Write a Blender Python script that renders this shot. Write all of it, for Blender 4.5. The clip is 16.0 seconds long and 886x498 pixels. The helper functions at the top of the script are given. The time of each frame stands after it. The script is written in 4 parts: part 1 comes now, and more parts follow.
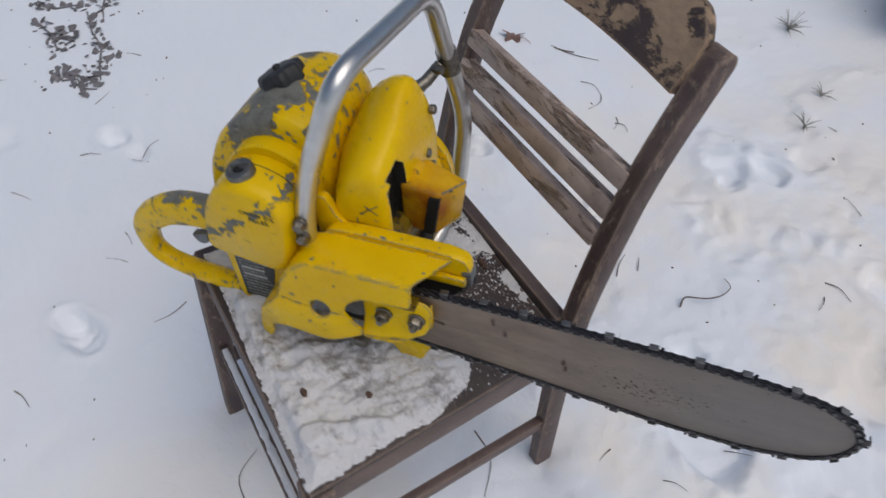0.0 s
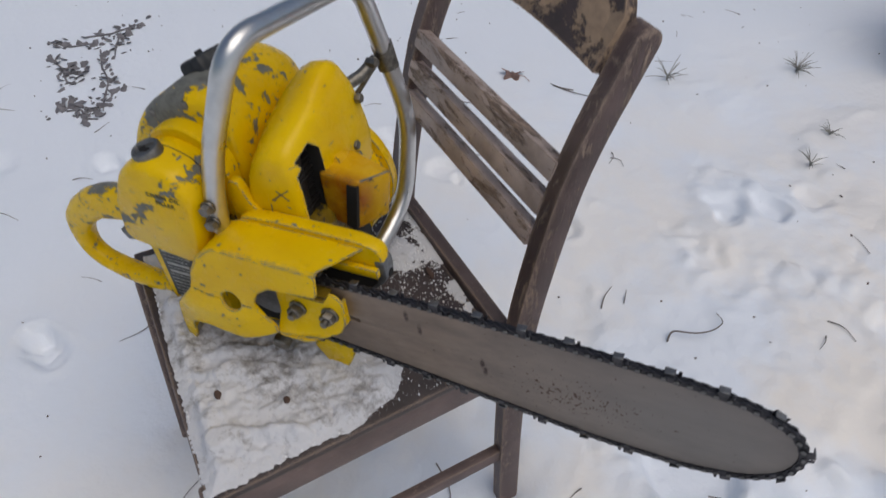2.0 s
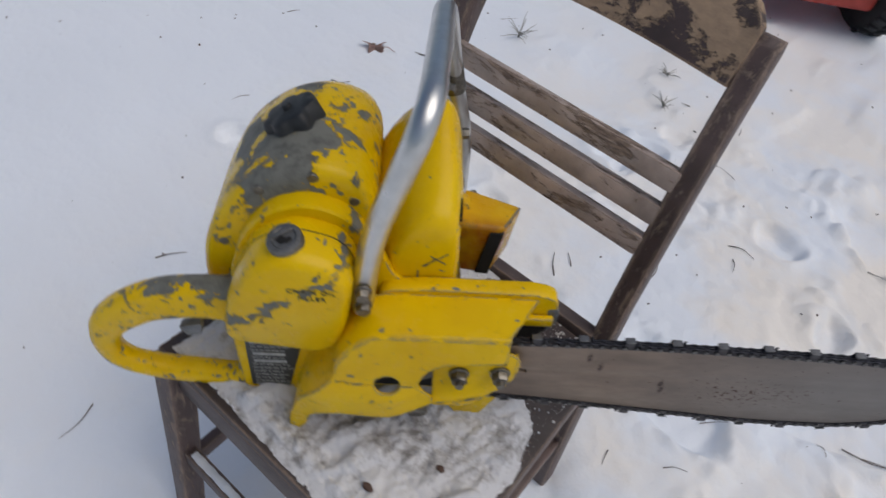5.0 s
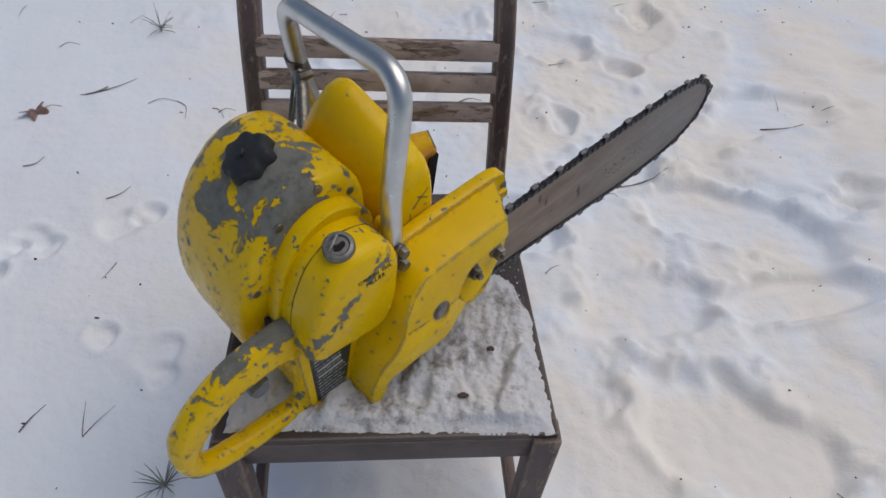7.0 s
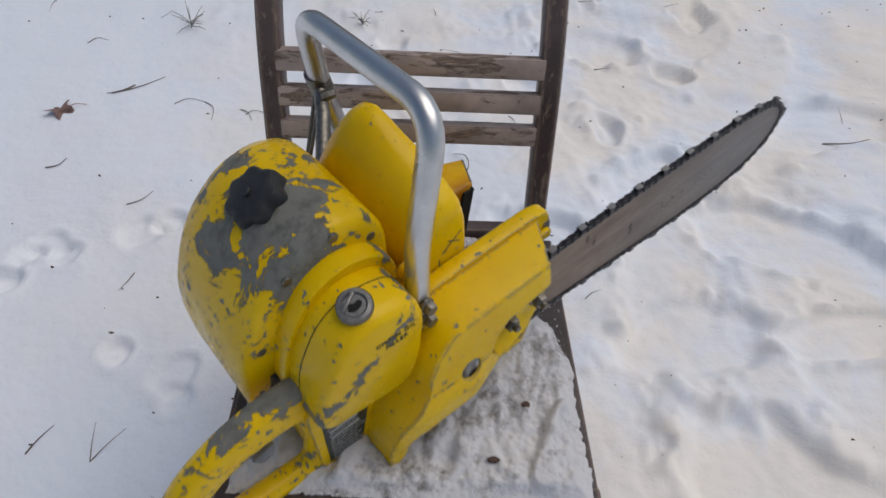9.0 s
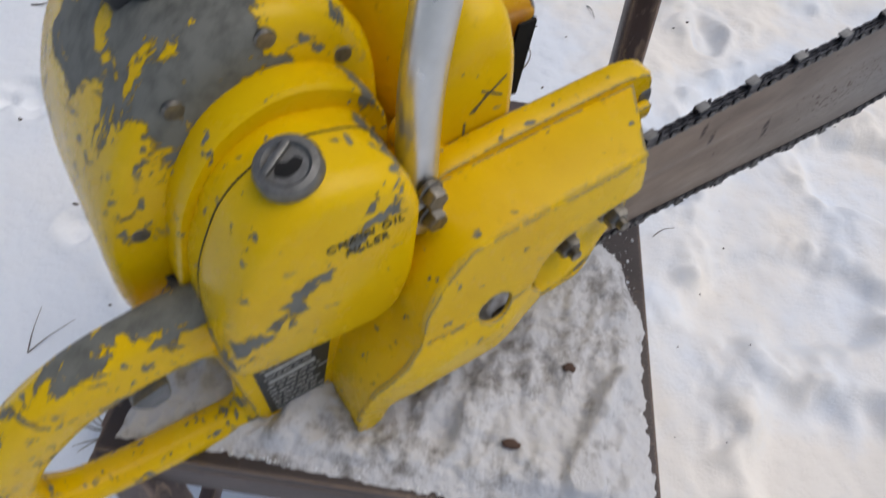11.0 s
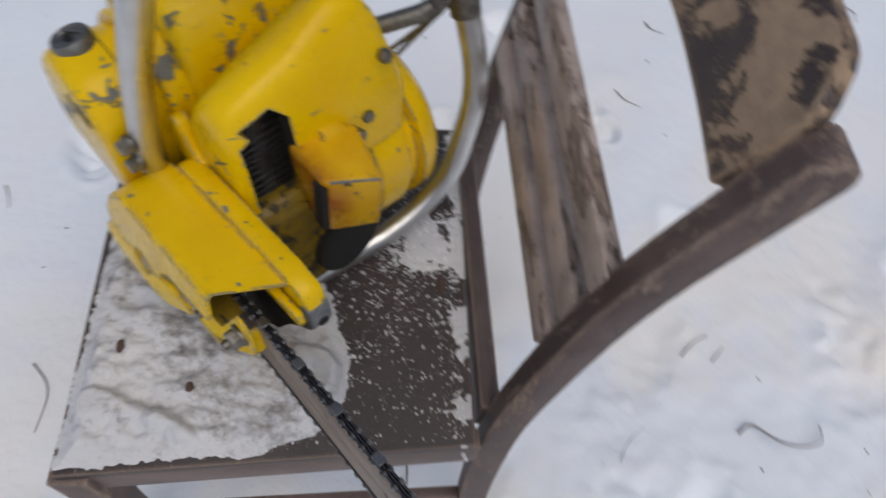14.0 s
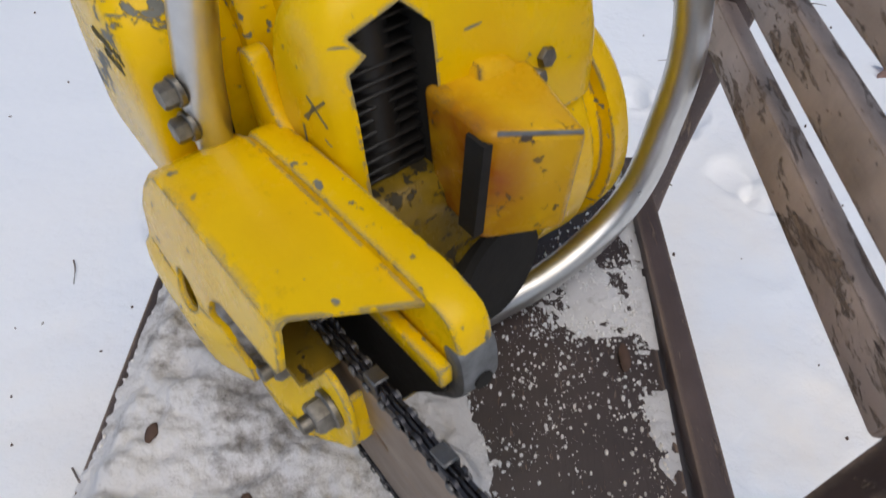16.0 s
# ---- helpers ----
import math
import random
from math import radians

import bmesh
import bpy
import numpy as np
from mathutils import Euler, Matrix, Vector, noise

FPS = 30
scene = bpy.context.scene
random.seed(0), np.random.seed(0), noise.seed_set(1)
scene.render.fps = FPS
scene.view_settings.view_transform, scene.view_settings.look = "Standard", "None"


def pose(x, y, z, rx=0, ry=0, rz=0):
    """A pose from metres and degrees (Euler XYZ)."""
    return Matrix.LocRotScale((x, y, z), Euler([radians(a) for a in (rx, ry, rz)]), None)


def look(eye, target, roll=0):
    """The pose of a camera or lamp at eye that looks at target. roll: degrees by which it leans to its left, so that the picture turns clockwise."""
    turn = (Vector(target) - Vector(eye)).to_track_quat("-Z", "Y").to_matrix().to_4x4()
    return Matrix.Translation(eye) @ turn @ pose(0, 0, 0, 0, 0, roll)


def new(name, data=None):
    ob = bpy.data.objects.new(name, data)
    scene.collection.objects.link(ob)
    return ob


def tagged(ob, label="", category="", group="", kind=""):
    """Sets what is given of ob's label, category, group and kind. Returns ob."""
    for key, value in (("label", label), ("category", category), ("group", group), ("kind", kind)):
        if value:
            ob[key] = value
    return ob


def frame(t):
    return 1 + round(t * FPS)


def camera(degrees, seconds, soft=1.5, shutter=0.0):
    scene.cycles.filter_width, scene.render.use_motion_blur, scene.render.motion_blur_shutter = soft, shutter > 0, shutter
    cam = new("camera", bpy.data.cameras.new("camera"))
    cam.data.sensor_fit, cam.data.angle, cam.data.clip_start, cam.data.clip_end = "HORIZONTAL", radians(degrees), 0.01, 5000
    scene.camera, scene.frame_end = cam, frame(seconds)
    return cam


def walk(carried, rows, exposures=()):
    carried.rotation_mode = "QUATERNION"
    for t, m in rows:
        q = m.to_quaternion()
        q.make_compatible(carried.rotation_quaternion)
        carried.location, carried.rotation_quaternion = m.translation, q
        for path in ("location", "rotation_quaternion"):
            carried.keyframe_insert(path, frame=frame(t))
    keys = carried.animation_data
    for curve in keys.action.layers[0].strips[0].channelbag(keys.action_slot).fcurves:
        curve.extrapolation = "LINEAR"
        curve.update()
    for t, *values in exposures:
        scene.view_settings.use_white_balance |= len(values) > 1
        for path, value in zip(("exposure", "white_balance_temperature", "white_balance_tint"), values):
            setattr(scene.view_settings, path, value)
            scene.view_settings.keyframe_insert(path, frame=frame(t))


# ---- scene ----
cam = camera(66.7, 16.0, soft=1.5, shutter=0.5)
PATH = [
    (0, (0.547, -0.218, 1.305), (-0.517, 0.463, -0.245), 3.9),
    (0.5, (0.635, -0.153, 1.287), (-0.501, 0.448, -0.246), 2.8),
    (1, (0.653, -0.129, 1.285), (-0.527, 0.466, -0.215), 1.4),
    (1.5, (0.634, -0.118, 1.286), (-0.579, 0.529, -0.167), 1.6),
    (2, (0.643, -0.103, 1.214), (-0.598, 0.542, -0.216), 1.3),
    (2.5, (0.657, -0.101, 1.161), (-0.603, 0.555, -0.247), 0.5),
    (3, (0.643, -0.14, 1.208), (-0.629, 0.583, -0.156), 2.3),
    (3.5, (0.62, -0.194, 1.217), (-0.596, 0.616, -0.149), 5.0),
    (4, (0.535, -0.303, 1.22), (-0.515, 0.702, -0.153), 7.6),
    (4.5, (0.442, -0.369, 1.22), (-0.343, 0.755, -0.236), 13.0),
    (4.7, (0.379, -0.371, 1.218), (-0.397, 0.737, -0.255), 12.8),
    (6.8, (0.006, -0.583, 1.271), (0.148, 0.721, -0.239), 6.2),
    (7, (0.006, -0.592, 1.272), (0.144, 0.729, -0.224), 5.7),
    (7.5, (0.016, -0.614, 1.278), (0.106, 0.724, -0.206), 4.4),
    (8, (0.027, -0.629, 1.27), (0.106, 0.712, -0.212), 4.7),
    (8.2, (0.024, -0.62, 1.275), (0.103, 0.726, -0.202), 4.7),
    (10.3, (0.001, -0.255, 1.073), (-0.054, 0.911, -0.552), 4.2),
    (10.5, (0.02, -0.272, 1.044), (-0.043, 0.882, -0.589), 4.6),
    (11, (0.036, -0.324, 0.993), (-0.026, 0.794, -0.664), 7.4),
    (11.5, (0.018, -0.389, 0.987), (-0.102, 0.698, -0.688), 7.9),
    (12, (0.111, -0.391, 1.087), (-0.157, 0.695, -0.571), 5.7),
    (12.5, (0.273, -0.296, 1.182), (-0.225, 0.759, -0.442), 6.9),
    (13, (0.298, -0.138, 1.166), (-0.387, 0.696, -0.518), 7.9),
    (13.5, (0.335, 0.008, 1.164), (-0.466, 0.595, -0.572), 12.4),
    (14, (0.383, 0.138, 1.15), (-0.636, 0.302, -0.563), 8.8),
    (14.5, (0.353, 0.134, 1.101), (-0.82, 0.046, -0.517), 3.5),
    (15, (0.309, 0.104, 0.968), (-0.941, -0.029, -0.588), -2.3),
    (15.5, (0.29, 0.08, 0.928), (-1.029, -0.021, -0.572), -2.1),
    (16, (0.303, 0.079, 0.902), (-1.009, -0.002, -0.605), -1.0),
]
walk(cam, [(t, look(eye, target, roll)) for t, eye, target, roll in PATH],
     [(0.0, -0.38), (3.0, -0.46), (4.5, -0.41), (7.0, -0.45), (8.2, -0.48), (10.5, -0.20), (12.0, -0.15), (13.0, -0.24), (13.5, -0.36), (14.5, -0.26), (16.0, -0.08)])

# ---- world and light: a bright overcast winter day ----
world = bpy.data.worlds.new("sky")
scene.world = world
world.use_nodes = True
wn = world.node_tree
sky = wn.nodes.new("ShaderNodeTexSky")
sky.sky_type = "NISHITA"
sky.sun_disc = False
sky.sun_elevation, sky.sun_rotation = radians(64), radians(72)
sky.air_density, sky.dust_density, sky.ozone_density = 1.0, 3.0, 1.0
wn.links.new(sky.outputs[0], wn.nodes["Background"].inputs[0])
wn.nodes["Background"].inputs[1].default_value = 0.11
sun = new("sun", bpy.data.lights.new("sun", "SUN"))
sun.data.energy, sun.data.angle, sun.data.color = 1.35, radians(62), (1.0, 0.96, 0.90)
sun.matrix_world = look((2.8, 0.9, 6), (0, 0, 0))


# ---- materials ----
def ramp(nt, src, stops):
    r = nt.nodes.new("ShaderNodeValToRGB")
    el = r.color_ramp.elements
    while len(el) < len(stops):
        el.new(0.5)
    for e, (p, c) in zip(el, stops):
        e.position = p
        e.color = (*c, 1) if len(c) == 3 else c
    nt.links.new(src, r.inputs[0])
    return r.outputs[0]


def grain(nt, scale, detail=4.0, rough=0.55, stretch=(1, 1, 1), distort=0.0, shift=0.0):
    co = nt.nodes.new("ShaderNodeTexCoord")
    mp = nt.nodes.new("ShaderNodeMapping")
    mp.inputs["Scale"].default_value = stretch
    mp.inputs["Location"].default_value = (shift, shift * 0.7, shift * 1.3)
    tx = nt.nodes.new("ShaderNodeTexNoise")
    tx.inputs["Scale"].default_value = scale
    tx.inputs["Detail"].default_value = detail
    tx.inputs["Roughness"].default_value = rough
    tx.inputs["Distortion"].default_value = distort
    nt.links.new(co.outputs["Object"], mp.inputs[0])
    nt.links.new(mp.outputs[0], tx.inputs["Vector"])
    return tx.outputs["Fac"]


def mix(nt, fac, a, b):
    m = nt.nodes.new("ShaderNodeMix")
    m.data_type = "RGBA"
    nt.links.new(fac, m.inputs[0])
    for k, v in ((6, a), (7, b)):
        if isinstance(v, tuple):
            m.inputs[k].default_value = (*v, 1)
        else:
            nt.links.new(v, m.inputs[k])
    return m.outputs[2]


def step(nt, src, lo, hi):
    r = nt.nodes.new("ShaderNodeMapRange")
    r.inputs[1].default_value, r.inputs[2].default_value = lo, hi
    nt.links.new(src, r.inputs[0])
    return r.outputs[0]


def biggest(nt, *facs):
    out = facs[0]
    for f in facs[1:]:
        m = nt.nodes.new("ShaderNodeMath")
        m.operation = "MAXIMUM"
        nt.links.new(out, m.inputs[0])
        nt.links.new(f, m.inputs[1])
        out = m.outputs[0]
    return out


def times(nt, a, b):
    m = nt.nodes.new("ShaderNodeMath")
    m.operation = "MULTIPLY"
    nt.links.new(a, m.inputs[0])
    nt.links.new(b, m.inputs[1])
    return m.outputs[0]


def blank(name):
    m = bpy.data.materials.new(name)
    m.use_nodes = True
    return m, m.node_tree, m.node_tree.nodes["Principled BSDF"]


def relief(nt, bsdf, src, depth, invert=False):
    b = nt.nodes.new("ShaderNodeBump")
    b.inputs["Distance"].default_value = depth
    b.inputs["Strength"].default_value = 1.0
    b.invert = invert
    nt.links.new(src, b.inputs["Height"])
    nt.links.new(b.outputs[0], bsdf.inputs["Normal"])


def field(nt, mid, scale, lo, hi, flat=None):
    """0 to 1 by the distance from a place (each axis scaled), or from a slanted line across it where flat is given."""
    co = nt.nodes.new("ShaderNodeTexCoord")
    sub = nt.nodes.new("ShaderNodeVectorMath")
    sub.operation = "SUBTRACT"
    nt.links.new(co.outputs["Object"], sub.inputs[0])
    sub.inputs[1].default_value = mid
    if flat:
        dot = nt.nodes.new("ShaderNodeVectorMath")
        dot.operation = "DOT_PRODUCT"
        nt.links.new(sub.outputs[0], dot.inputs[0])
        dot.inputs[1].default_value = flat
        far = nt.nodes.new("ShaderNodeMath")
        far.operation = "ABSOLUTE"
        nt.links.new(dot.outputs["Value"], far.inputs[0])
        return step(nt, far.outputs[0], lo, hi)
    mul = nt.nodes.new("ShaderNodeVectorMath")
    mul.operation = "MULTIPLY"
    nt.links.new(sub.outputs[0], mul.inputs[0])
    mul.inputs[1].default_value = scale
    ln = nt.nodes.new("ShaderNodeVectorMath")
    ln.operation = "LENGTH"
    nt.links.new(mul.outputs[0], ln.inputs[0])
    return step(nt, ln.outputs["Value"], lo, hi)


def plus(nt, a, b, k=1.0):
    m = nt.nodes.new("ShaderNodeMath")
    m.operation = "MULTIPLY_ADD"
    nt.links.new(b, m.inputs[0])
    m.inputs[1].default_value = k
    nt.links.new(a, m.inputs[2])
    return m.outputs[0]


def rubbed(nt, radius):
    """How sharp an edge is nearby, 0 on flats."""
    bev = nt.nodes.new("ShaderNodeBevel")
    bev.samples = 4
    bev.inputs["Radius"].default_value = radius
    geo = nt.nodes.new("ShaderNodeNewGeometry")
    dot = nt.nodes.new("ShaderNodeVectorMath")
    dot.operation = "DOT_PRODUCT"
    nt.links.new(bev.outputs[0], dot.inputs[0])
    nt.links.new(geo.outputs["Normal"], dot.inputs[1])
    return step(nt, dot.outputs["Value"], 0.998, 0.95)


def yellow(name, big, small, shift=0.0, tone=(0.80, 0.52, 0.0006), tone2=(0.72, 0.435, 0.0006), bare=(0.185, 0.185, 0.16), wear=None, boost=0.12, edge=0.0, fine=26, burn=None):
    """Chipped enamel over grey metal. big, small: thresholds of the large worn patches and of the small chips; wear: where it is rubbed most."""
    m, nt, bs = blank(name)
    rag = grain(nt, fine, 9, 0.66, shift=shift, distort=0.5)
    if wear:
        rag = plus(nt, rag, field(nt, *wear), boost)
    patch = step(nt, rag, big, big + 0.01)
    chip = step(nt, grain(nt, 95, 5, 0.6, shift=shift + 3), small, small + 0.015)
    region = step(nt, grain(nt, 18, 2, 0.5, shift=shift + 9), 0.44, 0.54)
    nick = times(nt, chip, region)
    scratch = step(nt, grain(nt, 42, 3, 0.5, stretch=(1, 1, 7), shift=shift + 5), 0.72, 0.74)
    worn = biggest(nt, patch, nick, scratch)
    if edge:
        rim = plus(nt, grain(nt, 55, 7, 0.7, shift=shift + 12), rubbed(nt, edge), 0.5)
        worn = biggest(nt, worn, step(nt, rim, 0.945, 0.96))
    paint = mix(nt, step(nt, grain(nt, 12, 5, 0.6, shift=shift + 1), 0.35, 0.7), tone, tone2)
    if burn:
        paint = mix(nt, times(nt, field(nt, *burn), step(nt, grain(nt, 20, 4, 0.6, shift=shift + 4), 0.25, 0.6)), paint, (0.31, 0.088, 0.006))
    grime = step(nt, grain(nt, 55, 6, 0.7, shift=shift + 2), 0.62, 0.85)
    paint = mix(nt, grime, paint, (0.36, 0.21, 0.012))
    metal_c = mix(nt, step(nt, grain(nt, 70, 6, 0.65, shift=shift), 0.45, 0.7), bare, tuple(0.55 * v for v in bare))
    halo = step(nt, rag, big - 0.022, big)
    paint = mix(nt, times(nt, halo, step(nt, grain(nt, 90, 4, 0.6, shift=shift + 21), 0.35, 0.6)), paint, (0.27, 0.16, 0.012))
    nt.links.new(mix(nt, worn, paint, metal_c), bs.inputs["Base Color"])
    dull = plus(nt, step(nt, grain(nt, 30, 6, 0.7, shift=shift + 6), 0.35, 0.75), worn, 1.6)
    nt.links.new(ramp(nt, step(nt, dull, 0.0, 2.0), [(0, (0.20,) * 3), (0.5, (0.36,) * 3), (1, (0.62,) * 3)]), bs.inputs["Roughness"])
    ripple = plus(nt, worn, grain(nt, 22, 3, 0.5, shift=shift + 14), -0.9)
    relief(nt, bs, ripple, 0.0006, True)
    bs.inputs["Specular IOR Level"].default_value = 0.22
    return m


def metal(name, col, rough, scale=60, vary=0.5, stretch=(1, 1, 1), metallic=1.0, spots=None):
    m, nt, bs = blank(name)
    g = grain(nt, scale, 6, 0.65, stretch=stretch)
    c = mix(nt, step(nt, g, 0.3, 0.7), col, tuple(v * vary for v in col))
    if spots:
        c = mix(nt, step(nt, grain(nt, 130, 5, 0.65, shift=4), 0.63, 0.68), c, spots)
    nt.links.new(c, bs.inputs["Base Color"])
    nt.links.new(ramp(nt, g, [(0.3, (rough * 0.75,) * 3), (0.7, (min(1, rough * 1.35),) * 3)]), bs.inputs["Roughness"])
    bs.inputs["Metallic"].default_value = metallic
    relief(nt, bs, g, 0.0002)
    return m


def wood(name, peel, along=(1, 6, 6), shift=0.0, stain=(0.092, 0.062, 0.055), bare=(0.30, 0.21, 0.15), grey=(0.20, 0.16, 0.14), edge=0.006, patch=9, rimmed=0.64):
    """Dark stain flaking off grey-brown wood; the grain runs along one axis."""
    m, nt, bs = blank(name)
    fibre = grain(nt, 40, 7, 0.7, stretch=along, shift=shift)
    flake = step(nt, grain(nt, patch, 10, 0.76, stretch=tuple(0.5 + 0.5 * v for v in along), shift=shift + 2, distort=0.4), peel, peel + 0.03)
    fleck = step(nt, grain(nt, 85, 5, 0.7, stretch=tuple(0.35 * v + 0.3 for v in along), shift=shift + 6), 0.63, 0.67)
    dust = step(nt, grain(nt, 14, 5, 0.6, shift=shift + 4), 0.35, 0.75)
    top = mix(nt, dust, stain, tuple(1.9 * v for v in stain))
    raw = mix(nt, step(nt, fibre, 0.35, 0.65), bare, grey)
    rim = step(nt, plus(nt, grain(nt, 26, 6, 0.7, stretch=tuple(0.35 * v + 0.3 for v in along), shift=shift + 11), rubbed(nt, edge), 0.45), rimmed, rimmed + 0.06)
    worn = biggest(nt, flake, fleck, rim)
    nt.links.new(mix(nt, worn, top, raw), bs.inputs["Base Color"])
    nt.links.new(ramp(nt, worn, [(0, (0.5,) * 3), (1, (0.85,) * 3)]), bs.inputs["Roughness"])
    both = nt.nodes.new("ShaderNodeMath")
    both.operation = "SUBTRACT"
    nt.links.new(fibre, both.inputs[0])
    nt.links.new(worn, both.inputs[1])
    relief(nt, bs, both.outputs[0], 0.0007)
    return m


def snow(name, fine, depth=0.004, dirty=0.0):
    m, nt, bs = blank(name)
    trodden = field(nt, (1.0, 0.9, 0), (1, 0.8, 0), 2.2, 0.9)
    tint = mix(nt, times(nt, trodden, step(nt, grain(nt, 2.6, 5, 0.55, shift=2), 0.41, 0.58)), (0.80, 0.838, 0.89), (0.87, 0.822, 0.755))
    if dirty:
        beside = field(nt, (0.045, -0.095, 0), (1, 1, 1), 0.10, 0.02, (-0.663, 0.749, 0))
        soot = plus(nt, grain(nt, 70, 9, 0.78), grain(nt, 26, 6, 0.65, shift=3), 0.8)
        soot = plus(nt, soot, beside, 0.11)
        tint = mix(nt, step(nt, soot, 0.97, 1.22), (0.64, 0.64, 0.655), (0.25, 0.235, 0.225))
    nt.links.new(tint, bs.inputs["Base Color"])
    bs.inputs["Roughness"].default_value = 0.75
    bs.inputs["Specular IOR Level"].default_value = 0.25
    relief(nt, bs, grain(nt, fine, 8, 0.6), depth)
    return m


def plain(name, col, rough=0.8, scale=80, spread=0.6):
    m, nt, bs = blank(name)
    nt.links.new(mix(nt, step(nt, grain(nt, scale, 5, 0.6), 0.35, 0.65), col, tuple(v * spread for v in col)), bs.inputs["Base Color"])
    bs.inputs["Roughness"].default_value = rough
    relief(nt, bs, grain(nt, scale * 2, 4, 0.6), 0.0004)
    return m


M_SNOW = snow("ground_snow", 40, 0.0035)
M_SEATSNOW = snow("seat_snow", 190, 0.0026, 1.0)
M_ICE = snow("ice_grains", 200)
M_YELLOW = yellow("yellow_enamel", 0.735, 0.65, edge=0.0045)
M_SHROUD = yellow("yellow_shroud_enamel", 0.78, 0.66, 2.0, edge=0.004)
M_TANK = yellow("worn_tank_enamel", 0.622, 0.59, 5.0, wear=((-0.238, 0.155, 0.188), (1, 0.8, 1), 0.105, 0.03), boost=0.21, fine=30)
M_OIL = yellow("oil_tank_enamel", 0.672, 0.63, 11.0, wear=((-0.225, 0.02, 0.105), (1, 1, 1), 0.017, 0.003, (-0.60, 0, 0.80)), boost=0.205, fine=60)
M_GRIP = yellow("worn_grip_enamel", 0.60, 0.60, 8.0, wear=((-0.345, 0.068, -0.040), (7.6, 0, 9.6), 0.93, 1.03), boost=0.20, fine=40, edge=0.004)
M_BURNT = yellow("heat_stained_enamel", 0.68, 0.63, 4.0, (0.68, 0.40, 0.008), (0.56, 0.29, 0.006), bare=(0.07, 0.055, 0.042), fine=60, edge=0.006, burn=((-0.035, 0.122, 0.060), (0.6, 2.2, 0.8), 0.075, 0.035))
M_CASE = yellow("oily_case_enamel", 0.56, 0.56, 7.0, (0.25, 0.16, 0.010), (0.07, 0.048, 0.010), bare=(0.04, 0.032, 0.016), fine=60)
M_CHROME = metal("polished_tube", (0.68, 0.68, 0.665), 0.33, 24, 0.8)
M_STEEL = metal("zinc_bolt", (0.30, 0.28, 0.245), 0.45, 160, 0.45)
def bar_steel():
    """Brown-grey steel with rust specks in the middle and a few dark scars."""
    m, nt, bs = blank("stained_bar_steel")
    g = grain(nt, 16, 6, 0.65, stretch=(1, 1, 2.5))
    c = mix(nt, step(nt, g, 0.3, 0.7), (0.285, 0.222, 0.172), (0.20, 0.155, 0.125))
    c = mix(nt, field(nt, (0.42, 0.03, -0.03), (1, 0, 1.6), 0.30, 0.05), c, (0.21, 0.195, 0.185))
    zone = field(nt, (0.29, 0.03, -0.035), (7.5, 0, 22), 1.0, 0.2)
    speck = step(nt, plus(nt, grain(nt, 210, 3, 0.6, shift=4), zone, 0.13), 0.70, 0.73)
    few = step(nt, grain(nt, 120, 4, 0.6, shift=8), 0.73, 0.76)
    c = mix(nt, biggest(nt, speck, few), c, (0.075, 0.04, 0.028))
    scars = [field(nt, (u, 0.03, w), (260, 0, 90), 1.0, 0.4) for u, w in ((0.112, 0.004), (0.190, -0.036), (0.187, -0.024), (0.097, 0.022))]
    c = mix(nt, times(nt, biggest(nt, *scars), step(nt, grain(nt, 300, 3), 0.3, 0.5)), c, (0.05, 0.032, 0.028))
    nt.links.new(c, bs.inputs["Base Color"])
    nt.links.new(ramp(nt, g, [(0.3, (0.42,) * 3), (0.7, (0.62,) * 3)]), bs.inputs["Roughness"])
    bs.inputs["Metallic"].default_value = 0.5
    relief(nt, bs, g, 0.0002)
    return m


M_BAR = bar_steel()
M_CHAIN = metal("oily_chain_steel", (0.075, 0.075, 0.085), 0.42, 140, 0.5, metallic=0.8)
M_RIVET = metal("worn_rivet_steel", (0.23, 0.23, 0.23), 0.5, 150, 0.7)
M_PLUG = metal("dull_plug_metal", (0.27, 0.265, 0.25), 0.55, 130, 0.6)
M_CAST = metal("bare_casting", (0.24, 0.25, 0.26), 0.55, 90, 0.6, metallic=0.7)
M_BLACK = plain("black_plastic", (0.022, 0.024, 0.026), 0.55)
M_FIN = plain("sooty_fins", (0.014, 0.013, 0.012), 0.5)
# near-black for seams, soot and openings; the openings' shade is in this colour
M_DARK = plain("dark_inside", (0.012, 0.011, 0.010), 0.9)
M_LABEL = plain("black_label", (0.028, 0.030, 0.028), 0.45)
M_PRINT = plain("white_print", (0.55, 0.55, 0.52), 0.6)
M_SCAR = plain("scratched_bare_metal", (0.16, 0.14, 0.08), 0.7)
M_INK = plain("dark_lettering", (0.10, 0.085, 0.03), 0.7)
M_WOODX = wood("stained_wood_rail", 0.61, (1, 7, 7), stain=(0.060, 0.042, 0.039))
M_WOODY = wood("stained_wood_side", 0.63, (7, 1, 7), 3.0)
M_WOODZ = wood("stained_wood_post", 0.555, (6, 6, 1), 6.0, stain=(0.070, 0.047, 0.043), bare=(0.35, 0.26, 0.20), grey=(0.16, 0.118, 0.10), edge=0.010, patch=14, rimmed=0.60)
M_SLAT = wood("weathered_wood_slat", 0.53, (1, 6, 6), 9.0, stain=(0.34, 0.27, 0.23), bare=(0.40, 0.30, 0.23), grey=(0.075, 0.050, 0.040), edge=0.002, patch=11)
M_CREST = wood("flaking_crest_wood", 0.475, (1, 2.2, 2.2), 14.0, stain=(0.050, 0.033, 0.030), bare=(0.40, 0.28, 0.18), grey=(0.27, 0.19, 0.13), patch=12)
